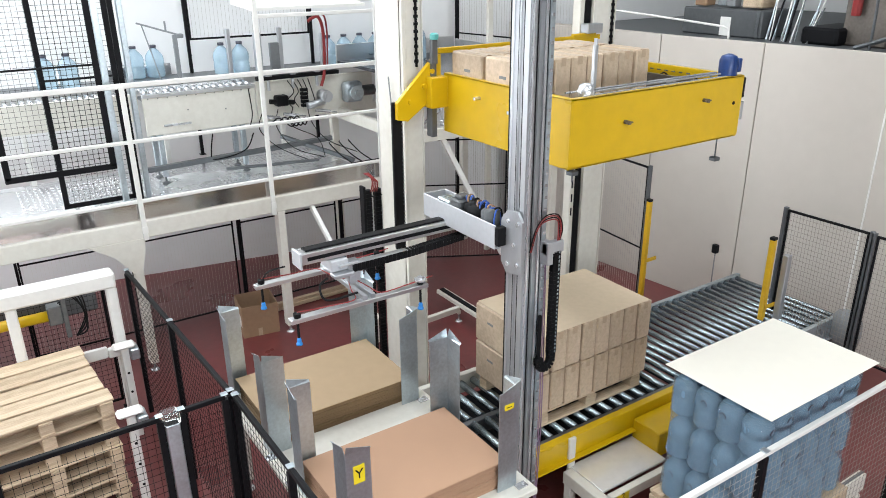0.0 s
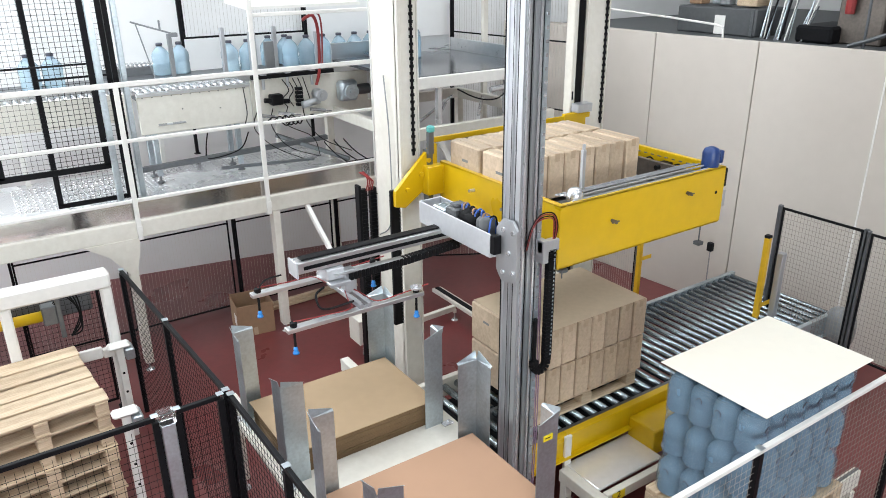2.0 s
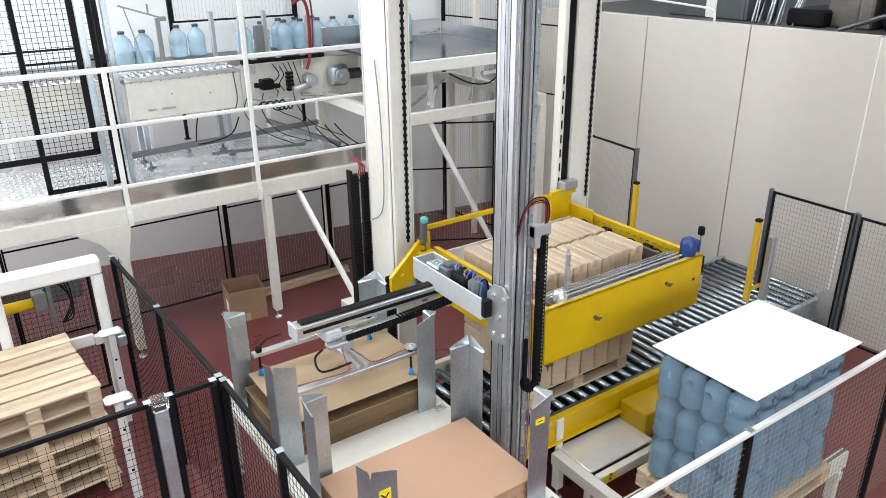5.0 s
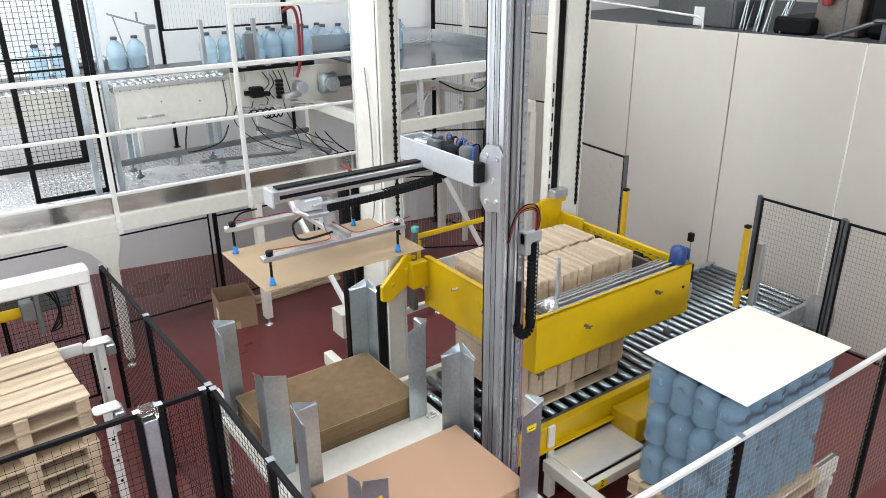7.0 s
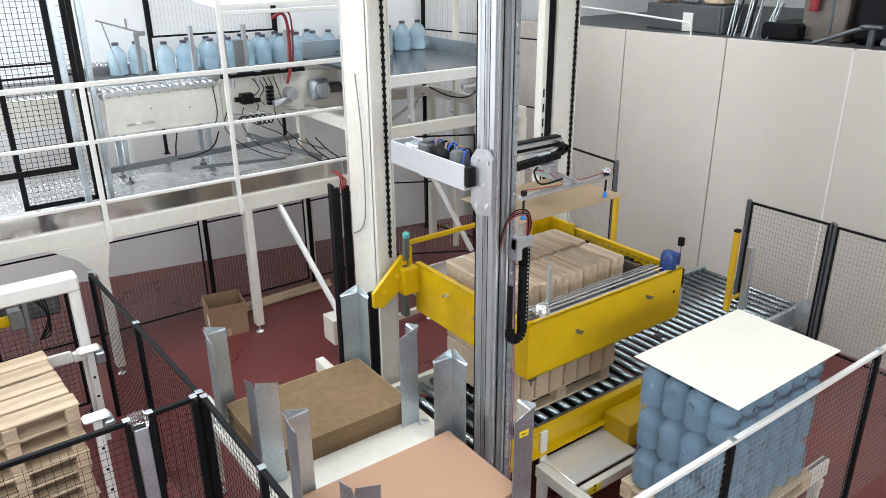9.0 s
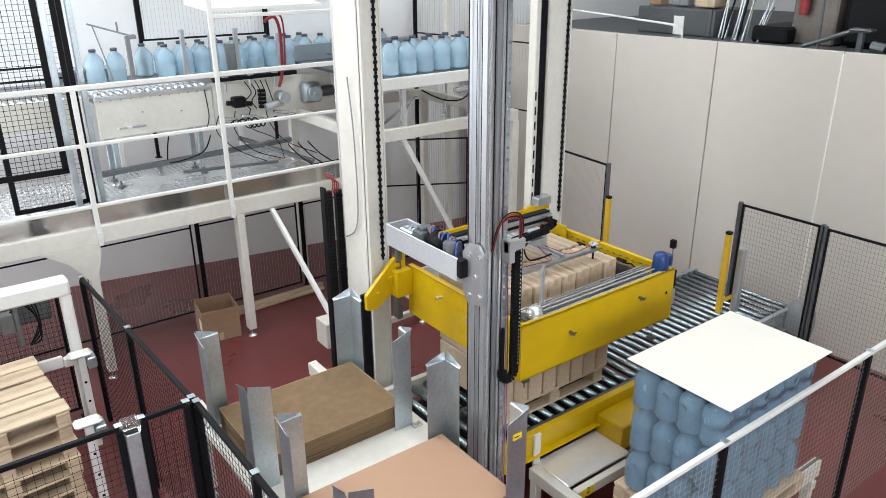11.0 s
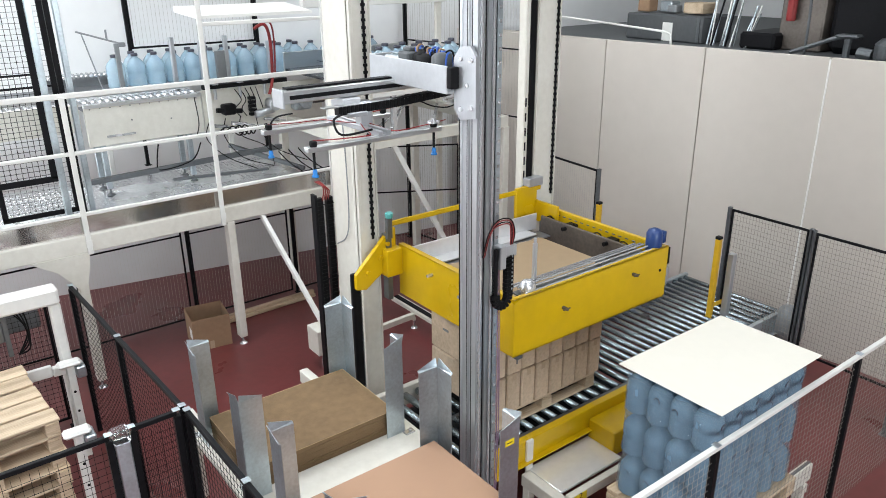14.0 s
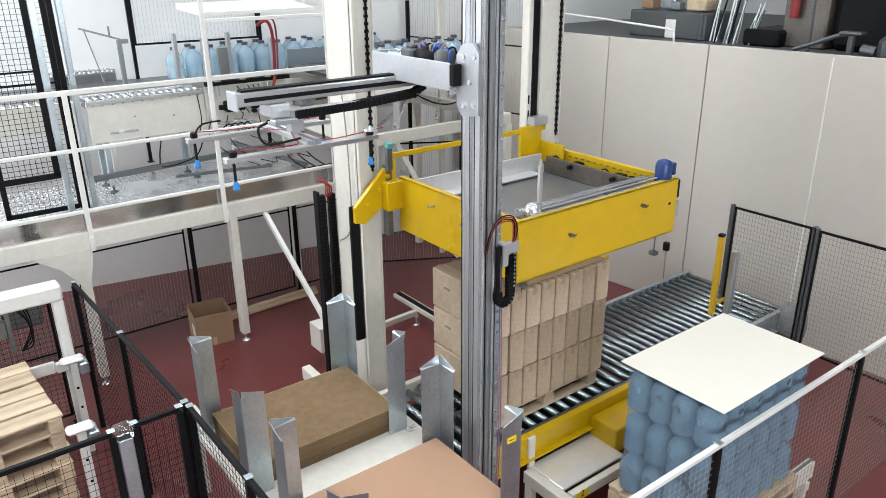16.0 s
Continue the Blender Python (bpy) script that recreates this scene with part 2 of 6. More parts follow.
def lathe(bm, x, y, z, profile, n=14):
    """A turned body: profile rows are (radius, height)."""
    rings = [[bm.verts.new((x + r * math.cos(2 * math.pi * k / n), y + r * math.sin(2 * math.pi * k / n), z + h)) for k in range(n)]
             for r, h in profile]
    for a, b in zip(rings, rings[1:]):
        for k in range(n):
            bm.faces.new((a[k], a[(k + 1) % n], b[(k + 1) % n], b[k]))
    bm.faces.new(rings[0][::-1])
    bm.faces.new(rings[-1])


def prism(bm, outline, a0, a1, axis="y"):
    """An outline of (u, v) pairs pulled from a0 to a1 along an axis: y takes (x, z), x takes (y, z), z takes (x, y)."""
    def at(u, v, a):
        return {"y": (u, a, v), "x": (a, u, v), "z": (u, v, a)}[axis]
    p = [bm.verts.new(at(u, v, a0)) for u, v in outline]
    q = [bm.verts.new(at(u, v, a1)) for u, v in outline]
    n = len(outline)
    for i in range(n):
        bm.faces.new((p[i], p[(i + 1) % n], q[(i + 1) % n], q[i]))
    bm.faces.new(p[::-1])
    bm.faces.new(q)


def B():
    return bmesh.new()


def one_box(*a, **k):
    bm = B()
    box(bm, *a, **k)
    return bm


def mesh_fill(bm, p0, p1, z0, z1, pitch_u=0.05, pitch_z=0.05, r=0.0018):
    """Welded wire between two floor points."""
    p0, p1 = Vector((*p0, 0)), Vector((*p1, 0))
    d = p1 - p0
    n = max(1, int(d.length / pitch_u))
    for i in range(1, n):
        q = p0 + d * i / n
        rod(bm, (q.x, q.y, z0), (q.x, q.y, z1), r, 4, caps=False)
    k = max(1, int((z1 - z0) / pitch_z))
    for i in range(1, k):
        z = z0 + (z1 - z0) * i / k
        rod(bm, (p0.x, p0.y, z), (p1.x, p1.y, z), r, 4, caps=False)


def fence_panel(p0, p1, z0, z1, label, bars=(), pitch=(0.05, 0.1), foot=None, post_ends=(True, True), post_mat=None,
                group="safety fence panels", w=0.04, wire=0.0018, fw=0.025, mesh_mat=None):
    """A framed mesh panel with a post at its ends."""
    t = thing("safety_fence_panel", (p0[0] + p1[0]) / 2, (p0[1] + p1[1]) / 2, 0 if foot is None else foot, label, "fence", group)
    d = Vector((p1[0] - p0[0], p1[1] - p0[1], 0))
    u = d.normalized()
    for zz in (z0, z1):
        bm = B()
        bar(bm, (p0[0], p0[1], zz), (p1[0], p1[1], zz), 0.02, fw)
        part("frame_rail", bm, BLACK, t)
    for zz in bars:
        bm = B()
        bar(bm, (p0[0], p0[1], zz), (p1[0], p1[1], zz), 0.015, 0.02)
        part("frame_rail", bm, BLACK, t)
    for q, ok in ((p0, post_ends[0]), (p1, post_ends[1])):
        s = 1 if q is p0 else -1
        bm = B()
        a = Vector((*q, 0)) + u * s * (fw / 2)
        bar(bm, (a.x, a.y, z0), (a.x, a.y, z1), 0.02, fw)
        part("frame_upright", bm, BLACK, t)
        if ok:
            bm = B()
            a = Vector((*q, 0)) - u * s * (w / 2 + 0.004)
            zf = 0 if foot is None else foot
            box(bm, a.x - w / 2, a.x + w / 2, a.y - w / 2, a.y + w / 2, zf, z1 + 0.03, 0.003)
            box(bm, a.x - w, a.x + w, a.y - w, a.y + w, zf, zf + 0.01, 0.002)
            part("post", bm, post_mat or BLACK, t)
    bm = B()
    mesh_fill(bm, p0, p1, z0, z1, *pitch, r=wire)
    part("wire_mesh", bm, mesh_mat or BLACK, t)
    return t


# ---------------------------------------------------------------- the hall
def hall():
    solo("floor", one_box(-7, 14, -7, 14, -0.2, 0, 0), RED, "red-brown glossy painted concrete floor", "floor", "structure")
    # ceiling out of view, greyed to hold bounced light down
    solo("ceiling", one_box(-7, 14, -7, 14, 8.0, 8.2, 0), CEIL, "unseen grey hall ceiling that keeps bounced light low", "ceiling", "structure")
    # far wall stands at a slant to the machine
    a, b = Vector((-7, 12.15, 0)), Vector((14, 8.6, 0))
    m = Matrix.Translation(a) @ (b - a).to_track_quat("X", "Z").to_matrix().to_4x4()
    bm = B()
    box(bm, 0, (b - a).length, 0, 0.2, 0, 8.0, 0, m)
    solo("wall_north", bm, WHITEWALL, "plain white hall wall behind the platform", "wall", "structure")
    # walls out of view close the hall; their grey limits bounced light
    for n, args in (("wall_west", (-7.2, -7.0, -7, 14)), ("wall_south", (-7, 14, -7.2, -7.0))):
        x0, x1, y0, y1 = args
        solo(n, one_box(x0, x1, y0, y1, 0, 8.0, 0), OUTWALL, "unseen grey hall wall that keeps bounced light low", "wall", "structure")
    solo("wall_far_east", one_box(13.9, 14.1, -7, 14, 0, 8.0, 0), WHITEWALL, "plain white hall wall beyond the loft", "wall", "structure")
    # panel partition on the right, each panel a piece with a recessed joint
    w = solo("wall_east", one_box(8.02, 8.06, -2.0, 9.4, 0.0, 3.3, 0), WALL, "beige insulated sandwich panel partition wall", "wall", "structure")
    ORIGIN[w] = Vector((0, 0, 0))
    edges = [9.35, 8.05, 6.58, 5.2, 3.81, 2.35, 0.9, -0.6]
    for y1, y0 in zip(edges, edges[1:]):
        x1, x0 = 7.69 + (6.2 - y1) * 0.1, 7.69 + (6.2 - y0) * 0.1
        d = Vector((x0 - x1, y0 - y1, 0))
        mm = Matrix.Translation((x1, y1, 0)) @ d.to_track_quat("X", "Z").to_matrix().to_4x4()
        bm = B()
        box(bm, 0.006, d.length - 0.006, 0.0, 0.055, 0.0, 3.34, 0.006, mm)
        part("wall_panel", bm, WALL, w)
        if y0 == 3.81:
            part("joint_strip", one_box(x0 - 0.008, x0 + 0.02, y0 - 0.008, y0 + 0.008, 0.0, 3.32, 0.003), WHITE, w, "white joint strip between two panels")
    bm = B()
    box(bm, 8.3, 13.9, -6.9, 9.2, 3.15, 3.25, 0)
    solo("loft_floor", bm, DARKGREY, "dark loft floor above the panelled room", "loft floor", "structure")


hall()


# ---------------------------------------------------------------- roller conveyor
ZR = 0.67
Y0, Y1 = 3.64, 4.88


def cyl_mesh(name, r, length, mat, n=12, axis="y"):
    bm = B()
    rod(bm, (0, 0, 0), (0, length, 0) if axis == "y" else (length, 0, 0), r, n)
    return finish(bm, name, mat, True)


def foot_leg(t, x, y, z1, mat=None, w=0.07):
    bm = B()
    box(bm, x - w / 2, x + w / 2, y - w / 2, y + w / 2, 0.1, z1, 0.004)
    part("leg", bm, mat or CREAM, t)
    bm = B()
    rod(bm, (x, y, 0.02), (x, y, 0.1), 0.012, 8)
    rod(bm, (x, y, 0), (x, y, 0.02), 0.045, 12, 0.03)
    part("levelling_foot", bm, STEEL, t)


def roller_conveyor(name, x0, x1, y0, y1, ztop, pitch, label, side_mat, front_mat, r=0.03, legs=None):
    t = thing(name, (x0 + x1) / 2, (y0 + y1) / 2, 0, label, "conveyor")
    for y, ym, mt in ((y1, 1, side_mat), (y0, -1, front_mat)):
        bm = B()
        box(bm, x0, x1, y, y + ym * 0.05, ztop - 0.2, ztop + 0.012, 0.004)
        box(bm, x0, x1, y, y + ym * 0.09, ztop - 0.205, ztop - 0.195, 0.002)
        part("side_rail", bm, mt, t)
    me = cyl_mesh("roller", r, y1 - y0, ZINC, 14)
    n = int((x1 - x0) / pitch)
    for i in range(n):
        x = x0 + (i + 0.5) * pitch
        piece("roller", me, t, (x, y0, ztop - r))
    for x in legs or (x0 + 0.2, (x0 + x1) / 2, x1 - 0.2):
        for y in (y0 - 0.02, y1 + 0.02):
            foot_leg(t, x, y, ztop - 0.2)
    return t


roller_conveyor("roller_conveyor", 5.02, 7.5, Y0, Y1, ZR, 0.112, "zinc-plated pallet roller conveyor leading away to the wall", GALV, GALV, 0.03, (5.4, 7.2))


def pallet_station():
    """The driven rollers below the stack, with a yellow side beam."""
    t = thing("pallet_station", 4.0, 4.26, 0, "pallet roller station with a yellow painted side beam", "conveyor")
    bm = B()
    box(bm, 2.95, 5.0, Y0 - 0.05, Y0 + 0.02, ZR - 0.17, ZR + 0.02, 0.006)
    box(bm, 2.95, 5.0, Y0 - 0.1, Y0 + 0.02, ZR - 0.18, ZR - 0.165, 0.003)
    part("side_beam", bm, YELLOW, t, "yellow painted side beam")
    bm = B()
    box(bm, 2.7, 5.0, Y1 - 0.02, Y1 + 0.04, ZR - 0.17, ZR + 0.02, 0.006)
    part("side_rail", bm, CREAM, t)
    me = cyl_mesh("roller", 0.033, 0.52, ZINC, 14)
    for i in range(17):
        for y in (Y0 + 0.08, Y0 + 0.66):
            piece("roller", me, t, (2.8 + i * 0.135, y, ZR - 0.033))
    bm = B()
    box(bm, 2.7, 5.0, Y0 + 0.6, Y0 + 0.655, ZR - 0.16, ZR - 0.02, 0.004)
    box(bm, 2.7, 5.0, Y0 + 0.03, Y0 + 0.075, ZR - 0.16, ZR - 0.005, 0.004)
    part("chain_guide", bm, DARKSTEEL, t)
    # black sheet in place of the shade seen between the rollers
    part("drip_pan", one_box(2.75, 5.0, Y0 + 0.03, Y1 - 0.03, ZR - 0.22, ZR - 0.205, 0.003), BLACK, t, "black sheet standing for the shade below the rollers")
    for x in (3.0, 4.9):
        for y in (Y0 - 0.02, Y1):
            foot_leg(t, x, y, ZR - 0.17)
    bm = B()
    box(bm, 2.62, 2.72, Y1 - 0.05, Y1 + 0.05, ZR - 0.02, ZR + 0.06, 0.006)
    part("label_block", bm, CREAM, t)
    bm = B()
    box(bm, 2.63, 2.71, Y1 - 0.052, Y1 - 0.056, ZR, ZR + 0.035, 0.001)
    part("yellow_label", bm, LABELY, t, "yellow label strip")


pallet_station()


# ---------------------------------------------------------------- pallets, cartons, sheets
def pallet(name_label, x, y, z, group, rz=0.0):
    """A four-way wooden pallet, 1.2 by 0.8, long side along x."""
    t = thing("wooden_pallet", 0, 0, 0, name_label, "pallet", group)
    bm = B()
    box(bm, -0.6, 0.6, -0.05, 0.05, 0, 0.022, 0.003)
    long_me = finish(bm, "deck_board", WOOD)
    bm = B()
    box(bm, -0.05, 0.05, -0.4, 0.4, 0, 0.022, 0.003)
    short_me = finish(bm, "stringer_board", WOOD)
    bm = B()
    box(bm, -0.06, 0.06, -0.05, 0.05, 0, 0.078, 0.004)
    block_me = finish(bm, "block", WOOD)
    for yy in (-0.35, -0.175, 0, 0.175, 0.35):
        piece("deck_board", long_me, t, (0, yy, 0.122))
    for xx in (-0.54, 0, 0.54):
        piece("stringer_board", short_me, t, (xx, 0, 0.1))
        for yy in (-0.35, 0, 0.35):
            piece("block", block_me, t, (xx, yy, 0.022))
    for yy in (-0.35, 0, 0.35):
        piece("bottom_board", long_me, t, (0, yy, 0.0))
    t.matrix_basis = pose(x, y, z, 0, 0, rz)
    return t


def wide_pallet(x, y, z, rz):
    """A plain pallet with five broad deck boards."""
    t = thing("wooden_pallet", 0, 0, 0, "raw pine pallet in the dispenser stack", "pallet", "pallets in the dispenser")
    if not WIDE:
        for nm, dims in (("deck_board", (-0.6, 0.4, -0.096, 0.096, 0, 0.022)), ("stringer_board", (-0.05, 0.05, -0.555, 0.555, 0, 0.022)), ("block", (-0.05, 0.05, -0.07, 0.07, 0, 0.078))):
            bm = B()
            box(bm, *dims, 0.004)
            WIDE[nm] = finish(bm, nm, WOOD)
    r = random.Random(int(z * 1000))
    for i in range(5):
        piece("deck_board", WIDE["deck_board"], t, (r.uniform(-0.012, 0.012), -0.455 + i * 0.2275 + r.uniform(-0.008, 0.008), 0.122), (0, 0, radians(r.uniform(-0.9, 0.9))))
    for xx in (-0.54, -0.1, 0.34):
        piece("stringer_board", WIDE["stringer_board"], t, (xx, 0, 0.1))
        piece("bottom_board", WIDE["stringer_board"], t, (xx, 0, 0.0))
        for yy in (-0.48, 0, 0.48):
            piece("block", WIDE["block"], t, (xx, yy, 0.022))
    t.matrix_basis = pose(x, y, z, 0, 0, rz)
    return t


WIDE = {}
SX0, SX1, SY0, SY1 = 3.38, 4.68, 3.83, 4.67
CW, CD, CH = (SX1 - SX0) / 8, (SY1 - SY0) / 2, 0.35
ZP = ZR + 0.146
pallet("pine pallet under the carton stack on the rollers", 4.03, 4.25, ZR + 0.001, "pallets")

CARTON_ME = []


def carton_meshes():
    bm = B()
    w, d, h = CW - 0.016, CD - 0.016, CH - 0.003
    box(bm, -w / 2, w / 2, -d / 2, d / 2, 0, h, 0.011)
    CARTON_ME.append(finish(bm, "carton", CARTON))
    bm = B()
    e = 0.0012
    prism(bm, [(-d / 2 - e, h - 0.06), (-d / 2 + 0.002, h - 0.06), (-d / 2 + 0.002, h - 0.002), (d / 2 - 0.002, h - 0.002), (d / 2 - 0.002, h - 0.06), (d / 2 + e, h - 0.06), (d / 2 + e, h + e), (-d / 2 - e, h + e)],
          -0.022, 0.022, "x")
    CARTON_ME.append(finish(bm, "tape", TAPE))
    bm = B()
    box(bm, -w / 2 - 0.001, -w / 2 + 0.001, -0.05, 0.03, h * 0.60, h * 0.66, 0)
    CARTON_ME.append(finish(bm, "print", GREY))


carton_meshes()


def carton(x, y, z, rz=0.0, tilt=0.0):
    ob = tagged(new("carton", CARTON_ME[0]), "brown cardboard carton in a palletised layer", "carton", "cartons on the pallet")
    ob.matrix_basis = pose(x, y, z, tilt, 0, rz)
    tp = new("tape", CARTON_ME[1])
    tp.parent = ob
    pr = new("print_mark", CARTON_ME[2])
    pr.parent = ob
    return ob


TOP_LAYER = []
rng = random.Random(4)
for k in range(3):
    for i in range(8):
        for j in range(2):
            x = SX0 + (i + 0.5) * CW + rng.uniform(-0.003, 0.003)
            y = SY0 + (j + 0.5) * CD + rng.uniform(-0.006, 0.006)
            if k == 2:
                y += (-1 if j == 0 else 1) * 0.008
            c = carton(x, y, ZP + k * (CH + 0.004), rng.uniform(-0.9, 0.9))
            if k == 2:
                TOP_LAYER.append((c, x, y, c.rotation_euler.z))


def sheet_mesh(name, w, d, mat, th=0.004, sag=0.0):
    bm = B()
    box(bm, -w / 2, w / 2, -d / 2, d / 2, 0, th, 0.001)
    return finish(bm, name, mat)


slip = tagged(new("cardboard_layer_sheet", sheet_mesh("cardboard_layer_sheet", 1.24, 0.82, CARTONTOP, 0.003)),
              "pale brown cardboard sheet on top of the carton layers", "cardboard sheet", "layer sheets")
slip.location = (4.03, 4.25, ZP + 2 * (CH + 0.004) - 0.0035)

HELD = tagged(new("cardboard_layer_sheet", sheet_mesh("cardboard_layer_sheet", 1.15, 0.76, HELDBOARD, 0.004)),
              "pale brown cardboard sheet carried by suction cups", "cardboard sheet", "layer sheets")


# ---------------------------------------------------------------- wrapped bottle pack
def bottle_profile(r, h):
    """Ribbed lower body, a waist, a conical shoulder and a short neck."""
    return [(r * 0.80, 0), (r * 0.96, h * 0.02), (r, h * 0.07), (r * 0.95, h * 0.10), (r, h * 0.13), (r * 0.96, h * 0.17), (r, h * 0.21), (r * 0.965, h * 0.26), (r, h * 0.31),
            (r * 0.94, h * 0.36), (r * 0.93, h * 0.40), (r, h * 0.46), (r, h * 0.58), (r * 0.95, h * 0.66), (r * 0.80, h * 0.74), (r * 0.56, h * 0.82), (r * 0.34, h * 0.88), (r * 0.28, h * 0.93)]


def big_bottle_mesh(name, r, h, mat, n=14):
    bm = B()
    lathe(bm, 0, 0, 0, bottle_profile(r, h), n)
    return finish(bm, name, mat, True)


def cap_mesh(r, h, n=10):
    bm = B()
    lathe(bm, 0, 0, h * 0.915, [(r * 0.36, 0), (r * 0.38, h * 0.01), (r * 0.37, h * 0.075), (r * 0.30, h * 0.085)], n)
    return finish(bm, "cap", CAP, True)


PKX0, PKX1, PKY0, PKY1, PKZ = 3.66, 4.81, 2.07, 2.80, 1.715


def bottle_pack():
    t = thing("bottle_pack", 4.235, 2.43, 0.55, "shrink-wrapped stack of large blue water bottles on a pallet", "bottle pack")
    me = big_bottle_mesh("bottle", 0.097, 0.335, PACKBOTTLE, 18)
    cm = cap_mesh(0.097, 0.335)
    for k in range(3):
        z = PKZ - 0.345 * (k + 1)
        for i in range(6):
            for j in range(4):
                if 0 < i < 5 and 0 < j < 3:
                    continue
                x = PKX0 + 0.097 + i * (PKX1 - PKX0 - 0.194) / 5
                y = PKY0 + 0.097 + j * (PKY1 - PKY0 - 0.194) / 3
                b = piece("bottle", me, t, (x, y, z))
                if k == 0:
                    ORIGIN[b] = Vector((x, y, z))
                    cp = new("cap", cm)
                    cp.parent = b
    # film pulled round the bottles, bulging over each one
    pts = []
    r = 0.1
    nx, ny = 6, 4
    for side, n in ((0, nx), (1, ny), (2, nx), (3, ny)):
        for k in range(n):
            for a in (-38, -20, 0, 20, 38):
                s, c = math.sin(radians(a)) * r, math.cos(radians(a)) * r
                ux = PKX0 + 0.097 + k * (PKX1 - PKX0 - 0.194) / (nx - 1)
                uy = PKY0 + 0.097 + k * (PKY1 - PKY0 - 0.194) / (ny - 1)
                pts.append({0: (ux + s, PKY0 + 0.097 - c), 1: (PKX1 - 0.097 + c, uy + s), 2: (PKX1 + PKX0 - ux - s, PKY1 - 0.097 + c), 3: (PKX0 + 0.097 - c, PKY1 + PKY0 - uy - s)}[side])
    bm = B()
    rings = []
    fr = random.Random(9)
    for k in range(15):
        z = PKZ - 0.05 - k * 0.069
        nip = {5: 0.003, 10: 0.012}.get(k, -0.004 if k > 10 else 0.0)
        rings.append([bm.verts.new((x + (4.235 - x) * nip * 3 + fr.uniform(-0.005, 0.005), y + (2.43 - y) * nip * 3 + fr.uniform(-0.005, 0.005), z)) for x, y in pts])
    for a, b in zip(rings, rings[1:]):
        for i in range(len(pts)):
            bm.faces.new((a[i], a[(i + 1) % len(pts)], b[(i + 1) % len(pts)], b[i]))
    part("stretch_film", bm, FILM, t, "clear stretch film", True)
    hr = random.Random(21)
    for k in range(3):
        for i in range(6):
            for j in range(4):
                if i and j:
                    continue
                x = PKX0 + 0.097 + i * (PKX1 - PKX0 - 0.194) / 5
                y = PKY0 + 0.097 + j * (PKY1 - PKY0 - 0.194) / 3
                z = PKZ - 0.345 * (k + 1) + 0.19 + hr.uniform(-0.02, 0.02)
                if hr.random() < (0.15 if k == 0 else 0.5):
                    continue
                x, y = x + (hr.uniform(-0.02, 0.02) if not i == 0 or not j else 0), y + (hr.uniform(-0.02, 0.02) if i == 0 and j else 0)
                bm = B()
                if i == 0 and j:
                    tube(bm, [(x - 0.096, y - 0.022, z - 0.004), (x - 0.1, y - 0.02, z + 0.02), (x - 0.102, y + 0.0, z + 0.034), (x - 0.1, y + 0.02, z + hr.uniform(0.0, 0.03))], 0.0035, 5)
                else:
                    tube(bm, [(x - 0.022, y - 0.096, z - 0.004), (x - 0.02, y - 0.1, z + 0.02), (x + 0.0, y - 0.102, z + 0.034), (x + 0.02, y - 0.1, z + hr.uniform(0.0, 0.03))], 0.0035, 5)
                part("carry_handle", bm, CAP, t)
    part("wrapped_core", one_box(PKX0 + 0.16, PKX1 - 0.16, PKY0 + 0.16, PKY1 - 0.16, PKZ - 1.03, PKZ - 0.04, 0.02), PACKBOTTLE, t)
    s = tagged(new("white_layer_sheet", sheet_mesh("white_layer_sheet", 1.2, 0.8, WHITEBOARD, 0.005)),
               "white sheet covering the bottle pack", "cover sheet", "layer sheets")
    s.location = (4.235, 2.42, PKZ)


bottle_pack()
pallet("pine pallet below the wrapped bottle pack", 4.235, 2.43, PKZ - 1.035 - 0.145, "pallets")


def outfeed():
    """The lower transfer table with a bright tray and yellow frame before the stack."""
    t = thing("transfer_table", 4.0, 3.1, 0, "yellow framed transfer table with a bright steel tray", "transfer table")
    part("tray", one_box(3.56, 4.28, 3.2, 3.585, 0.40, 0.425, 0.006), MIRROR, t, "bright steel tray")
    bm = B()
    box(bm, 4.28, 5.0, 3.3, 3.585, 0.36, 0.60, 0.01)
    part("housing", bm, YELLOW, t, "yellow sheet housing")
    bm = B()
    box(bm, 3.56, 5.0, 3.1, 3.16, 0.34, 0.43, 0.005)
    box(bm, 3.46, 3.55, 2.86, 3.55, 0.32, 0.43, 0.005)
    part("frame", bm, CREAM, t)
    for x in (3.5, 4.9):
        for y in (3.14, 3.5):
            foot_leg(t, x, y, 0.36)
    bm = B()
    box(bm, 3.53, 3.6, 3.56, 3.588, 0.1, 0.70, 0.005)
    part("stop_post", bm, CREAM, t)
    u = thing("chain_conveyor", 4.2, 2.45, 0, "grey chain conveyor under the bottle pack", "conveyor")
    for y in (2.15, 2.45, 2.75):
        part("chain_rail", one_box(3.2, 5.3, y - 0.03, y + 0.03, 0.38, 0.53, 0.004), CREAM, u)
        part("chain", one_box(3.2, 5.3, y - 0.012, y + 0.012, 0.53, 0.535, 0.001), DARKSTEEL, u)
    for x in (3.3, 4.2, 5.2):
        part("cross_beam", one_box(x - 0.03, x + 0.03, 2.1, 2.8, 0.30, 0.38, 0.004), CREAM, u)
        for y in (2.15, 2.75):
            foot_leg(u, x, y, 0.31)
    part("label_plate", one_box(3.60, 3.74, 3.096, 3.1, 0.35, 0.425, 0.001), LABELY, t, "yellow label with a black number two")
    number("2", t, look((3.67, 3.095, 0.40), (3.67, 4.0, 0.40)), 0.085)


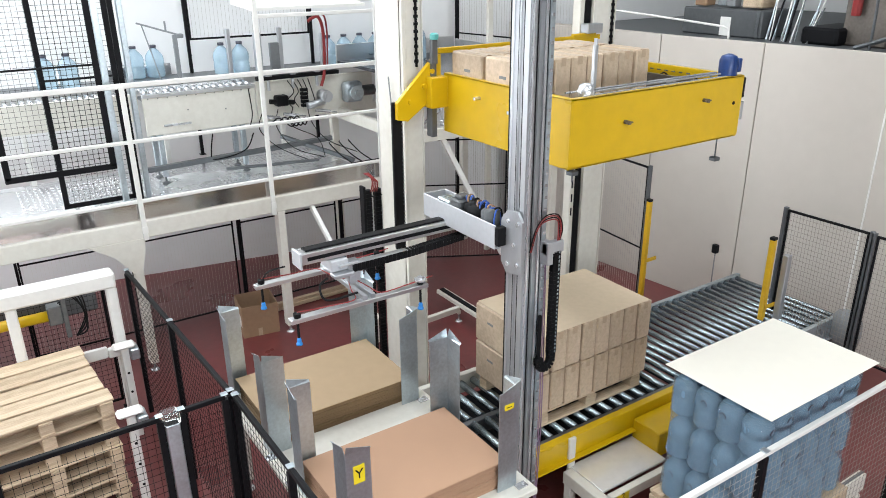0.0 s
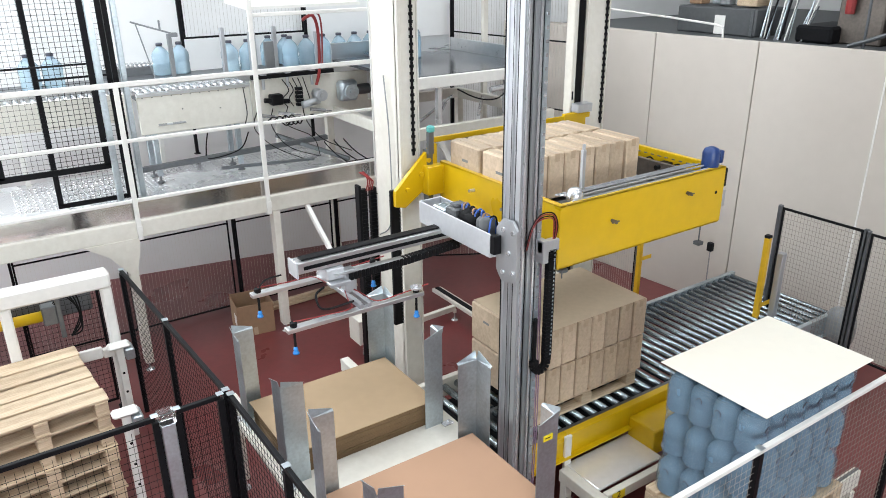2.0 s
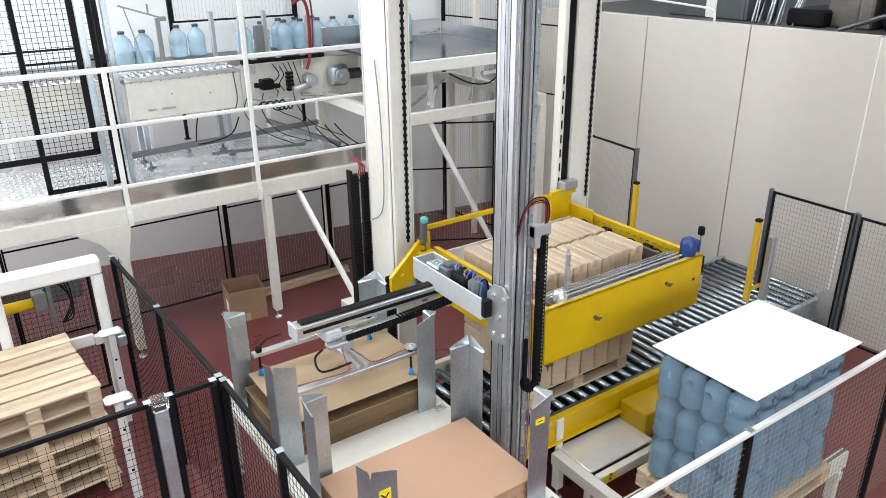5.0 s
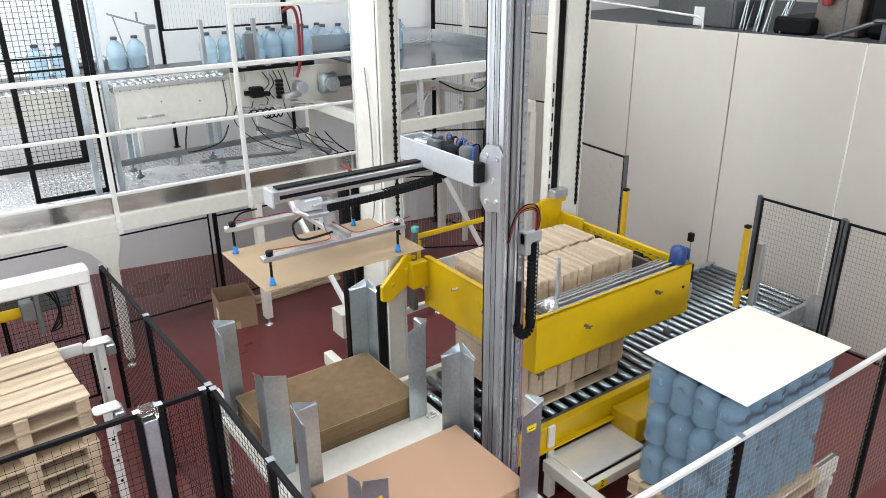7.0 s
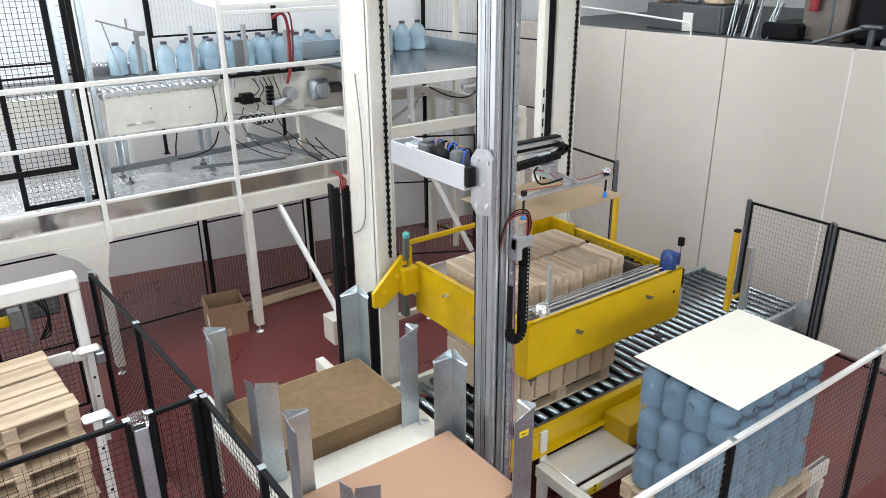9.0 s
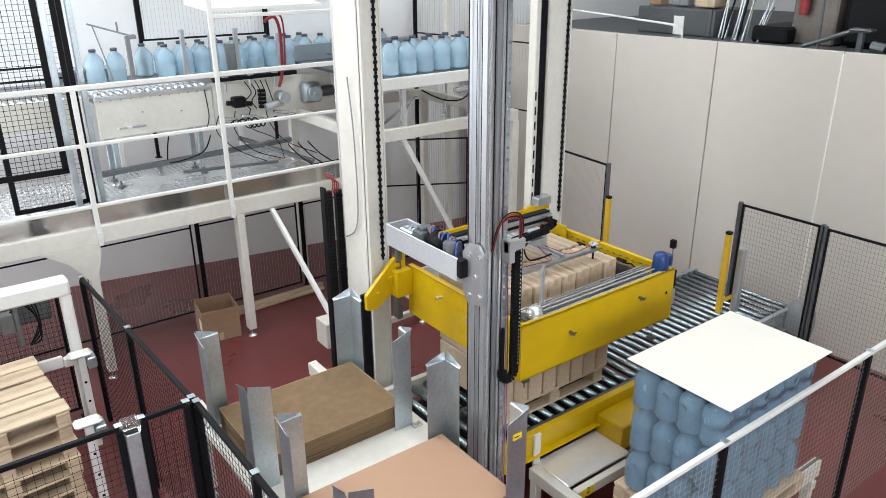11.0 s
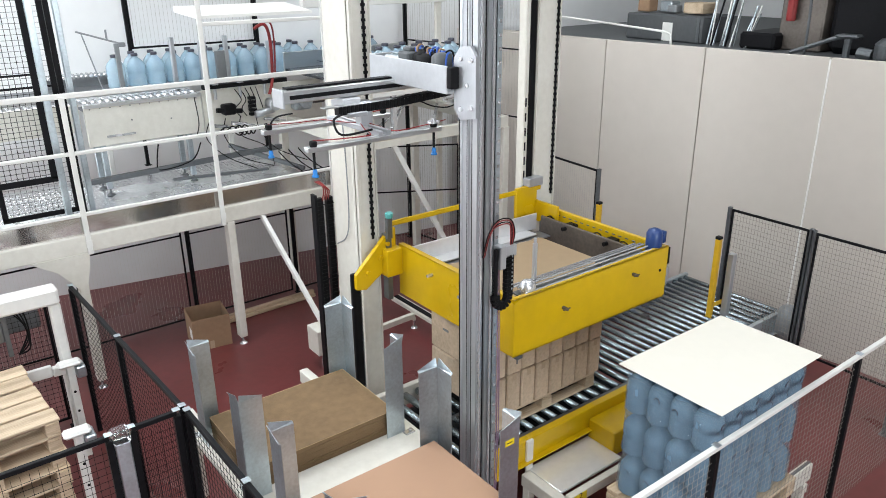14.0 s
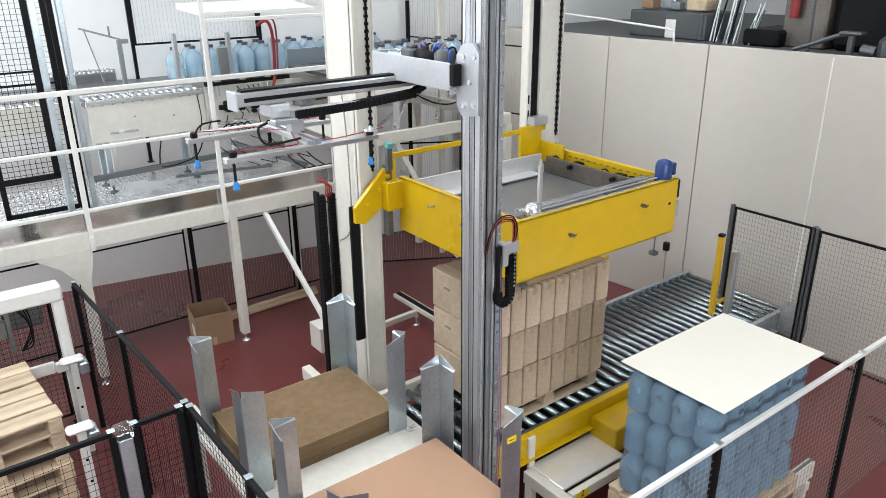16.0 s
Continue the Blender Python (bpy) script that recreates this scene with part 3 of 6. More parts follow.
def number(text, parent, m, size, mat=None):
    cu = bpy.data.curves.new("lettering", "FONT")
    cu.body, cu.size, cu.align_x, cu.align_y, cu.extrude = text, size, "CENTER", "CENTER", 0.0005
    cu.materials.append(mat or BLACK)
    tmp = bpy.data.objects.new("lettering", cu)
    scene.collection.objects.link(tmp)
    dg = bpy.context.evaluated_depsgraph_get()
    me = bpy.data.meshes.new_from_object(tmp.evaluated_get(dg))
    bpy.data.objects.remove(tmp)
    ob = new("lettering", me)
    ob.parent = parent
    ob.matrix_local = Matrix.Translation(-ORIGIN[parent]) @ m
    return ob


outfeed()


# ---------------------------------------------------------------- palletiser columns
def column(name_label, x0, x1, y0, y1):
    t = thing("lift_column", (x0 + x1) / 2, (y0 + y1) / 2, 0, name_label, "column", "palletiser columns")
    bm = B()
    box(bm, x0, x1, y0 + 0.02, y1, 0.02, 6.6, 0.012)
    box(bm, x0, x0 + 0.03, y0, y0 + 0.05, 0.02, 6.6, 0.004)
    box(bm, x1 - 0.012, x1, y0, y0 + 0.05, 0.02, 6.6, 0.004)
    part("shaft", bm, CREAM, t)
    part("base_plate", one_box(x0 - 0.08, x1 + 0.08, y0 - 0.06, y1 + 0.08, 0, 0.02, 0.003), CREAM, t)
    return t


c1 = column("cream steel lift column with a hoisting chain", 2.955, 3.145, 5.05, 5.48)
c2 = column("cream steel lift column with a hoisting chain and guide slot", 4.95, 5.235, 5.05, 5.33)
bm = B()
box(bm, 4.815, 4.945, 5.08, 5.17, 0.02, 6.6, 0.008)
part("guide_profile", bm, CREAM, c2)
part("guide_belt", one_box(4.862, 4.932, 5.068, 5.078, 0.9, 4.2, 0.002), RUBBER, c2, "black guide belt")
bm = B()
for i in range(9):
    z = 1.9 + i * 0.14
    box(bm, 4.827, 4.842, 5.074, 5.079, z, z + 0.08, 0)
part("slot", bm, BLACK, c2)


# ---------------------------------------------------------------- palletising head (built at height zero of its top edge)
HX0, HX1, HY0, HY1, HH = 3.255, 5.0, 3.47, 4.93, 0.46
AX = 3.2


SLATS = []


def chain_links(bm, pts, w, h, pitch=0.035, fill=0.94):
    """A cable drag chain of square links through points."""
    pts = [Vector(p) for p in pts]
    for a, b in zip(pts, pts[1:]):
        d = b - a
        n = max(1, int(d.length / pitch))
        for i in range(n):
            p, q = a + d * (i / n), a + d * ((i + fill) / n)
            bar(bm, p, q, w, h, 0.003)


def head():
    t = thing("palletising_head", 0, 0, 0, "yellow painted palletising head frame with steel shutter rods", "palletising head")
    bm = B()
    prism(bm, [(HX0, 0), (HX1, 0), (HX1, -HH + 0.015), (HX1 - 0.02, -HH), (HX0, -HH)], HY0, HY0 + 0.012)
    box(bm, HX0, HX1, HY0, HY0 + 0.05, -0.012, 0.0, 0.003)
    box(bm, HX0, HX1 - 0.03, HY0, HY0 + 0.05, -HH, -HH + 0.012, 0.003)
    part("front_plate", bm, YELLOW, t)
    bm = B()
    box(bm, HX0, HX0 + 0.012, HY0 + 0.012, HY1, -HH, 0.0, 0.003)
    box(bm, HX0, HX0 + 0.05, HY0 + 0.012, HY1, -0.012, 0.001, 0.003)
    part("side_plate", bm, YELLOW, t)
    bm = B()
    box(bm, HX1 - 0.04, HX1, HY0 + 0.1, HY1 + 0.1, -0.12, 0.0, 0.004)
    part("side_beam", bm, YELLOW, t)
    part("clamp_board", one_box(HX1 - 0.16, HX1 - 0.13, HY0 + 0.15, HY1 - 0.1, -0.30, -0.06, 0.004), BROWNGREY, t, "worn brown-grey clamp board")
    for y in (3.95, 4.45):
        bm = B()
        box(bm, HX1 - 0.13, HX1 - 0.04, y, y + 0.1, -0.13, -0.07, 0.006)
        rod(bm, (HX1 - 0.2, y + 0.05, -0.1), (HX1 - 0.04, y + 0.05, -0.1), 0.02, 10)
        part("clamp_cylinder", bm, RUBBER, t)
    bm = B()
    for i in range(16):
        y = 3.7 + i * 0.075
        rod(bm, (HX1 - 0.06, y, -0.04), (HX1 - 0.06, y + 0.03, -0.04), 0.006, 6)
    part("drive_chain", bm, DARKSTEEL, t)["kind"] = "stuff"
    bm = B()
    box(bm, HX1 - 0.125, HX1 - 0.045, HY0 + 0.2, HY1 - 0.05, -0.34, -0.13, 0.004)
    part("clamp_carrier", bm, DARKGREY, t, "dark grey clamp carrier")
    bm = B()
    for k in range(4):
        y = 3.75 + 0.3 * k
        tube(bm, [(HX1 - 0.1, y, -0.12), (HX1 - 0.13, y + 0.06, -0.05), (HX1 - 0.09, y + 0.14, -0.07), (HX1 - 0.07, y + 0.22, -0.12)], 0.007, 6)
    part("clamp_hose", bm, RUBBER, t)
    # roller shutter of slats that gather at the back
    for k in range(13):
        bm = B()
        box(bm, HX0 + 0.04, HX1 - 0.17, 4.74, 4.84, -0.226, -0.214, 0.002)
        SLATS.append(part("shutter_slat", bm, SLAT, t))
    # hoisting chains from the arms up along the columns
    for cx in (3.085, 5.195):
        bm = B()
        for i in range(104):
            z = 0.05 + i * 0.028
            if i % 2:
                box(bm, cx - 0.016, cx + 0.016, 5.05, 5.066, z, z + 0.022, 0)
            else:
                box(bm, cx - 0.009, cx + 0.009, 5.052, 5.062, z - 0.006, z + 0.034, 0)
        part("lift_chain", bm, BLACK, t)["kind"] = "stuff"
    # rear bar and brackets to the columns
    bm = B()
    bar(bm, (HX0 - 0.02, HY1 + 0.08, 0.16), (HX1, HY1 + 0.08, 0.16), 0.02, 0.045)
    part("rear_bar", bm, YELLOW, t)
    bm = B()
    box(bm, HX1 - 0.33, HX1 - 0.06, HY1 + 0.06, HY1 + 0.10, -0.2, 0.2, 0.005)
    box(bm, HX1 - 0.09, HX1 - 0.06, HY1 - 0.25, HY1 + 0.06, -0.16, 0.05, 0.005)
    part("column_bracket", bm, YELLOW, t)
    part("carriage_block", one_box(HX1 - 0.2, HX1 - 0.02, HY1 + 0.02, HY1 + 0.12, 0.2, 0.28, 0.006), ALU, t)
    bm = B()
    prism(bm, [(AX - 0.36, -0.33), (AX - 0.27, -0.35), (AX + 0.04, -0.14), (AX + 0.04, 0.14), (AX - 0.0, 0.14), (AX - 0.36, -0.2)], HY1 + 0.02, HY1 + 0.06)
    box(bm, AX - 0.10, HX0 + 0.002, HY1 - 0.06, HY1 + 0.08, -0.26, -0.02, 0.006)
    for x, z in ((AX - 0.25, -0.2), (AX - 0.12, -0.09), (AX - 0.05, 0.02)):
        rod(bm, (x, HY1 - 0.005, z), (x, HY1 + 0.02, z), 0.02, 8)
    part("lift_arm", bm, YELLOW, t)
    bm = B()
    box(bm, 2.82, 2.91, HY1 + 0.066, HY1 + 0.10, -1.42, -0.2, 0.006)
    part("guide_belt", bm, RUBBER, t, "black link belt hanging below the lift arm")
    bm = B()
    for i in range(36):
        box(bm, 2.895, 2.907, HY1 + 0.06, HY1 + 0.064, -1.40 + i * 0.033, -1.388 + i * 0.033, 0)
    part("belt_studs", bm, STEEL, t)["kind"] = "stuff"
    bm = B()
    box(bm, AX - 0.06, AX - 0.01, HY1 - 0.0, HY1 + 0.08, -0.5, 0.1, 0.004)
    box(bm, AX - 0.08, AX - 0.03, HY1 - 0.05, HY1 - 0.01, 0.08, 0.26, 0.004)
    part("guide_block", bm, DARKSTEEL, t)
    bm = B()
    lathe(bm, AX - 0.05, HY1 - 0.03, 0.26, [(0.03, 0), (0.034, 0.01), (0.034, 0.04), (0.02, 0.05)], 10)
    part("limit_switch", bm, TEAL, t, "teal limit switch cap")
    # shutter rods along the front
    for i, (y, z) in enumerate(((3.51, 0.0), (3.55, 0.015), (3.59, 0.02), (3.635, 0.01), (3.68, 0.0))):
        bm = B()
        rod(bm, (HX0 + 0.14, y, z), (HX1 - 0.18, y, z), 0.0075, 8)
        part("shutter_rod", bm, STEEL, t)
    bm = B()
    box(bm, HX0 + 0.14, HX1 - 0.2, 3.535, 3.65, -0.05, -0.035, 0.002)
    box(bm, HX0 + 1.0, HX0 + 1.1, 3.54, 3.62, -0.03, 0.0, 0.004)
    part("rod_carriage", bm, DARKSTEEL, t)
    bm = B()
    lathe(bm, HX1 - 0.1, HY0 + 0.08, -0.06, [(0.06, 0), (0.068, 0.02), (0.068, 0.17), (0.055, 0.20), (0.02, 0.215)], 14)
    box(bm, HX1 - 0.04, HX1 + 0.0, HY0 + 0.03, HY0 + 0.12, 0.02, 0.12, 0.006)
    part("drive_motor", bm, BLUE, t, "blue geared motor", True)
    bm = B()
    lathe(bm, HX0 + 0.21, HY0 + 0.09, -0.02, [(0.055, 0), (0.06, 0.01), (0.06, 0.05), (0.045, 0.085), (0.02, 0.095)], 14)
    part("gear_cover", bm, STEEL, t, "round bright gear cover", True)
    bm = B()
    box(bm, HX0 + 0.34, HX0 + 0.37, HY0 + 0.16, HY0 + 0.19, -0.06, 0.30, 0.004)
    rod(bm, (HX0 + 0.355, HY0 + 0.175, 0.3), (HX0 + 0.355, HY0 + 0.175, 0.34), 0.012, 8)
    part("sensor_post", bm, ALU, t)
    bm = B()
    box(bm, HX0 + 0.02, HX1 - 0.17, HY1 - 0.06, HY1 - 0.045, -0.20, -0.04, 0.003)
    box(bm, HX0 + 0.02, HX1 - 0.3, HY1 - 0.2, HY1 - 0.06, -0.20, -0.185, 0.003)
    part("rear_guard", bm, SATIN, t, "bright rear guard sheet")
    for x, z in ((HX0 + 0.5, -0.20), (HX0 + 1.3, -0.14)):
        bm = B()
        rod(bm, (x, HY0 - 0.03, z), (x, HY0, z), 0.014, 8)
        rod(bm, (x + 0.0, HY0 - 0.05, z), (x + 0.0, HY0 - 0.03, z), 0.014, 8)
        box(bm, x - 0.035, x + 0.035, HY0 - 0.045, HY0 - 0.035, z - 0.005, z + 0.005, 0.001)
        part("clamp_bolt", bm, BROWNGREY, t)
    for y, z in ((4.05, -0.17), (4.45, -0.13)):
        bm = B()
        rod(bm, (HX0 - 0.05, y, z), (HX0, y, z), 0.014, 8)
        part("clamp_bolt", bm, STEEL, t)
    bm = B()
    rod(bm, (HX1 - 0.09, HY0 - 0.003, -0.2), (HX1 - 0.09, HY0 + 0.001, -0.2), 0.014, 10)
    part("bore", bm, BLACK, t)
    bm = B()
    box(bm, HX1, HX1 + 0.03, HY0 + 0.0, HY0 + 0.05, -0.17, -0.02, 0.004)
    part("end_bumper", bm, RUBBER, t)
    bm = B()
    box(bm, HX1, HX1 + 0.04, HY0 + 0.0, HY0 + 0.06, -0.34, -0.2, 0.004)
    part("end_bracket", bm, ALU, t)
    bm = B()
    rod(bm, (HX1 - 0.15, HY0 + 0.06, -0.62), (HX1 - 0.15, HY0 + 0.06, -0.36), 0.006, 6)
    box(bm, HX1 - 0.18, HX1 - 0.12, HY0 + 0.03, HY0 + 0.09, -0.65, -0.62, 0.004)
    part("hanging_sensor", bm, DARKSTEEL, t)
    bm = B()
    rod(bm, (HX0 + 0.1, HY0 + 0.06, -0.57), (HX0 + 0.1, HY0 + 0.06, -0.44), 0.006, 6)
    box(bm, HX0 + 0.07, HX0 + 0.13, HY0 + 0.03, HY0 + 0.09, -0.52, -0.49, 0.004)
    part("hanging_sensor", bm, DARKSTEEL, t)
    return t


HEAD = head()


# ---------------------------------------------------------------- sheet gripper
MX, MY = 2.95, 3.52


def mast():
    t = thing("gripper_mast", MX, MY, 0, "tall anodised aluminium gripper mast with toothed track", "mast")
    bm = B()
    x0, x1, y0, y1 = MX - 0.085, MX + 0.06, MY - 0.09, MY + 0.09
    prism(bm, [(x0, y0), (x0 + 0.05, y0), (x0 + 0.055, y0 + 0.012), (x0 + 0.075, y0 + 0.012), (x0 + 0.08, y0), (x1 - 0.05, y0), (x1 - 0.045, y0 + 0.012),
               (x1 - 0.02, y0 + 0.012), (x1 - 0.015, y0), (x1, y0), (x1, y1), (x0, y1), (x0, y1 - 0.02), (x0 + 0.012, y1 - 0.025), (x0 + 0.012, y1 - 0.06),
               (x0, y1 - 0.065), (x0, y0 + 0.09), (x0 + 0.012, y0 + 0.085), (x0 + 0.012, y0 + 0.05), (x0, y0 + 0.045)], 0.02, 5.6, "z")
    part("profile", bm, ALU, t)
    # black strips draw the shade of the profile's grooves and edges
    for ya, yb in ((y1 - 0.012, y1 - 0.001), (y0 + 0.046, y0 + 0.052), (y0 + 0.094, y0 + 0.099)):
        part("groove_strip", one_box(x0 - 0.002, x0 + 0.004, ya, yb, 0.03, 5.59, 0.001), BLACK, t, "black strip standing for groove shade")
    for xa, xb in ((x0 + 0.06, x0 + 0.067), (x1 - 0.003, x1 + 0.002)):
        part("groove_strip", one_box(xa, xb, y0 - 0.002, y0 + 0.004, 0.03, 5.59, 0.001), RUBBER, t, "black strip standing for groove shade")
    part("foot_plate", one_box(x0 - 0.08, x1 + 0.08, y0 - 0.08, y1 + 0.08, 0, 0.02, 0.003), DARKSTEEL, t)
    for x in (x0 + 0.02, x1 - 0.035):
        part("guide_rail", one_box(x, x + 0.015, y0 - 0.016, y0 - 0.001, 0.4, 5.5, 0.002), STEEL, t)
    part("cable_track", one_box(x1 + 0.002, x1 + 0.04, y0 - 0.01, y0 + 0.05, 0.5, 5.5, 0.003), GALV, t)
    bm = B()
    for i in range(60):
        z = 0.6 + i * 0.08
        box(bm, x1 + 0.012, x1 + 0.03, y0 - 0.014, y0 - 0.0095, z, z + 0.02, 0)
        box(bm, x0 + 0.005, x0 + 0.012, y0 - 0.02, y0 - 0.016, z, z + 0.015, 0)
    part("track_screws", bm, STEEL, t)["kind"] = "stuff"
    for k, dx in enumerate((0.055, 0.066, 0.078)):
        bm = B()
        tube(bm, [(x1 + dx, y0 + 0.02, 0.3), (x1 + dx + 0.006 * k, y0 + 0.01, 1.2), (x1 + dx - 0.004, y0 + 0.02, 2.4)], 0.005, 6)
        part("cable", bm, LILAC, t)
    # drag chain bracket and hanging chain
    bm = B()
    box(bm, x1 + 0.0, x1 + 0.15, y0 - 0.07, y0 - 0.02, 2.47, 2.55, 0.004)
    box(bm, x1 + 0.0, x1 + 0.05, y0 - 0.08, y0 + 0.02, 2.40, 2.56, 0.004)
    part("chain_bracket", bm, ALU, t)


mast()


def gripper():
    """Built with the arm's centre height at zero."""
    t = thing("sheet_gripper", 0, 0, 0, "aluminium sheet gripper arm carried on the mast", "gripper")
    bm = B()
    x0, x1 = MX - 0.17, MX + 0.03
    y0, y1 = MY + 0.1, 4.50
    lo, hi = -0.115, 0.055
    box(bm, x0, x0 + 0.012, y0, y1, lo, hi, 0.004)
    box(bm, x1 - 0.012, x1, y0, y1, lo, hi, 0.004)
    box(bm, x0 + 0.012, x1 - 0.012, y0, y1, lo, lo + 0.015, 0.003)
    box(bm, x0 + 0.012, x1 - 0.012, y1 - 0.012, y1, lo + 0.015, hi, 0.003)
    part("arm_channel", bm, CHANNEL, t, "pale grey painted channel arm")
    bm = B()
    prism(bm, [(MY - 0.11, -0.24), (MY + 0.04, -0.27), (MY + 0.10, -0.2), (MY + 0.10, 0.10), (MY + 0.04, 0.17), (MY - 0.06, 0.18), (MY - 0.11, 0.12)], MX - 0.115, MX - 0.095, "x")
    part("mast_plate", bm, ALU, t, "bolted aluminium mast plate")
    bm = B()
    for y, z in ((MY - 0.07, 0.1), (MY + 0.03, 0.1), (MY - 0.07, -0.18), (MY + 0.03, -0.2), (MY - 0.03, -0.05)):
        rod(bm, (MX - 0.125, y, z), (MX - 0.115, y, z), 0.016, 8)
    part("plate_screws", bm, STEEL, t)["kind"] = "stuff"
    part("end_block", one_box(x0 - 0.004, x1, y0 - 0.05, y0 - 0.002, -0.08, 0.05, 0.006), RUBBER, t)
    # drive and cabling in the channel
    bm = B()
    lathe(bm, MX - 0.07, 3.98, -0.05, [(0.05, 0), (0.055, 0.02), (0.055, 0.14), (0.035, 0.17)], 12)
    box(bm, MX - 0.13, MX - 0.02, 3.86, 4.05, -0.05, 0.10, 0.02)
    part("drive_motor", bm, RUBBER, t, "black drive motor", True)
    part("junction_box", one_box(MX - 0.14, MX - 0.02, 4.2, 4.36, -0.05, 0.06, 0.01), GALV, t)
    bm = B()
    lathe(bm, MX - 0.09, 3.80, -0.03, [(0.045, 0), (0.05, 0.015), (0.05, 0.12), (0.03, 0.14)], 12)
    box(bm, MX - 0.15, MX - 0.04, 3.72, 3.78, -0.03, 0.12, 0.012)
    part("servo_motor", bm, DARKGREY, t, "dark servo motor", True)
    bm = B()
    box(bm, MX - 0.15, MX - 0.0, 4.06, 4.18, -0.02, 0.10, 0.012)
    box(bm, MX - 0.12, MX - 0.03, 4.08, 4.16, 0.10, 0.125, 0.006)
    part("terminal_box", bm, DARKGREY, t, "dark grey terminal box")
    rg = random.Random(7)
    for k in range(13):
        bm = B()
        y = 3.68 + 0.028 * k
        tube(bm, [(MX - 0.14 + 0.01 * k, y, -0.04), (MX - 0.11 + 0.03 * rg.random(), y + 0.03, 0.09 + 0.04 * rg.random()), (MX - 0.05, y + 0.08 * rg.random(), 0.10 + 0.04 * rg.random()), (MX - 0.02, y + 0.02, -0.03)], 0.0065, 6)
        part("cable", bm, (CABLEBLUE, RUBBER, CABLEBLUE, OLDBOX)[k % 4], t)
    for k in range(5):
        bm = B()
        tube(bm, [(MX - 0.13, 4.18 + 0.04 * k, -0.03), (MX - 0.1, 4.16 + 0.04 * k, 0.06), (MX - 0.04, 4.2 + 0.03 * k, 0.05), (MX - 0.02, 4.25 + 0.01 * k, -0.03)], 0.005, 6)
        part("cable", bm, GALV, t)
    # telescopic rail (moves half as far as the tool)
    rail = part("slide_rail", one_box(1.66, 2.98, 4.20, 4.32, -0.165, -0.085, 0.006), ALUX, t)
    bm = B()
    box(bm, 1.70, 2.98, 4.195, 4.20, -0.14, -0.115, 0.001)
    box(bm, 1.70, 2.98, 4.225, 4.295, -0.085, -0.072, 0.002)
    part("rail_groove", bm, BLACK, rail)
    part("rail_cap", one_box(1.645, 1.66, 4.19, 4.33, -0.19, -0.078, 0.003), CHANNEL, rail)
    bm = B()
    chain_links(bm, [(2.0, 4.165, -0.24), (2.45, 4.165, -0.232), (2.90, 4.165, -0.205)], 0.06, 0.055, 0.03)
    chain_links(bm, [(2.90, 4.17, -0.20), (2.98, 4.17, -0.16), (2.90, 4.17, -0.12)], 0.06, 0.045, 0.03)
    part("drag_chain", bm, RUBBER, rail, "black cable drag chain")
    part("chain_tray", one_box(1.90, 2.95, 4.14, 4.195, -0.215, -0.205, 0.002), ALUX, rail)
    # suction tool
    zc = -0.37
    tool = part("tool_mount", one_box(1.85, 1.98, 4.17, 4.34, -0.25, -0.17, 0.008), CHANNEL, t)
    bm = B()
    box(bm, 1.97, 2.06, 4.16, 4.24, -0.37, -0.2, 0.006)
    box(bm, 1.85, 2.0, 4.12, 4.2, -0.285, -0.255, 0.006)
    part("valve_block", bm, ALU, tool)
    bm = B()
    for dx in (-0.03, 0.03):
        bar(bm, (2.0 + dx, 3.93, zc), (2.0 + dx, 4.6, zc), 0.03, 0.035, 0.003)
    part("cross_bar", bm, ALU, tool)
    for y in (3.95, 4.57):
        bm = B()
        bar(bm, (1.45, y, zc - 0.03), (2.45, y, zc - 0.03), 0.06, 0.03, 0.003)
        part("suction_bar", bm, ALUX, tool)
        for x in (1.5, 2.40):
            bm = B()
            rod(bm, (x, y, zc - 0.155), (x, y, zc + 0.01), 0.009, 8)
            lathe(bm, x, y, zc - 0.015, [(0.022, 0), (0.024, 0.01), (0.024, 0.03), (0.015, 0.035)], 10)
            part("spring_stem", bm, RUBBER, tool)
            bm = B()
            lathe(bm, x, y, zc - 0.205, [(0.022, 0), (0.02, 0.012), (0.013, 0.02), (0.016, 0.03), (0.010, 0.05)], 12)
            part("suction_cup", bm, CUP, tool, "blue silicone suction cup", True)
    bm = B()
    rod(bm, (2.40, 3.95, zc + 0.012), (2.40, 3.95, zc + 0.024), 0.042, 16)
    rod(bm, (2.40, 3.95, zc + 0.024), (2.40, 3.95, zc + 0.04), 0.016, 10)
    part("bar_pad", bm, STEEL, tool, "round bright pad")
    bm = B()
    tube(bm, [(1.8, 4.13, -0.26), (1.72, 4.08, -0.28), (1.74, 4.02, -0.36), (1.95, 4.0, -0.35)], 0.008, 6)
    part("cable", bm, RUBBER, tool)
    bm = B()
    tube(bm, [(1.5, 4.57, zc), (1.56, 4.57, zc + 0.06), (1.68, 4.57, zc + 0.07)], 0.006, 6)
    part("cable", bm, RUBBER, tool)
    for y in (3.95, 4.57):
        for s in (-1, 1):
            bm = B()
            tube(bm, [(2.0 + 0.02 * s, 4.2, -0.34), (2.0 + 0.06 * s, y * 0.5 + 2.1, -0.36), (2.0 + 0.1 * s, y, zc), (2.0 + 0.3 * s, y, zc + 0.005), (2.0 + 0.5 * s, y, zc + 0.02)], 0.004, 6)
            part("air_hose", bm, CABLERED, tool, "thin red air hose")
    return t, rail, tool


GRIP, RAIL, TOOL = gripper()


CHAIN_X, CHAIN_Y, CHAIN_TOP = MX + 0.155, MY - 0.14, 2.47


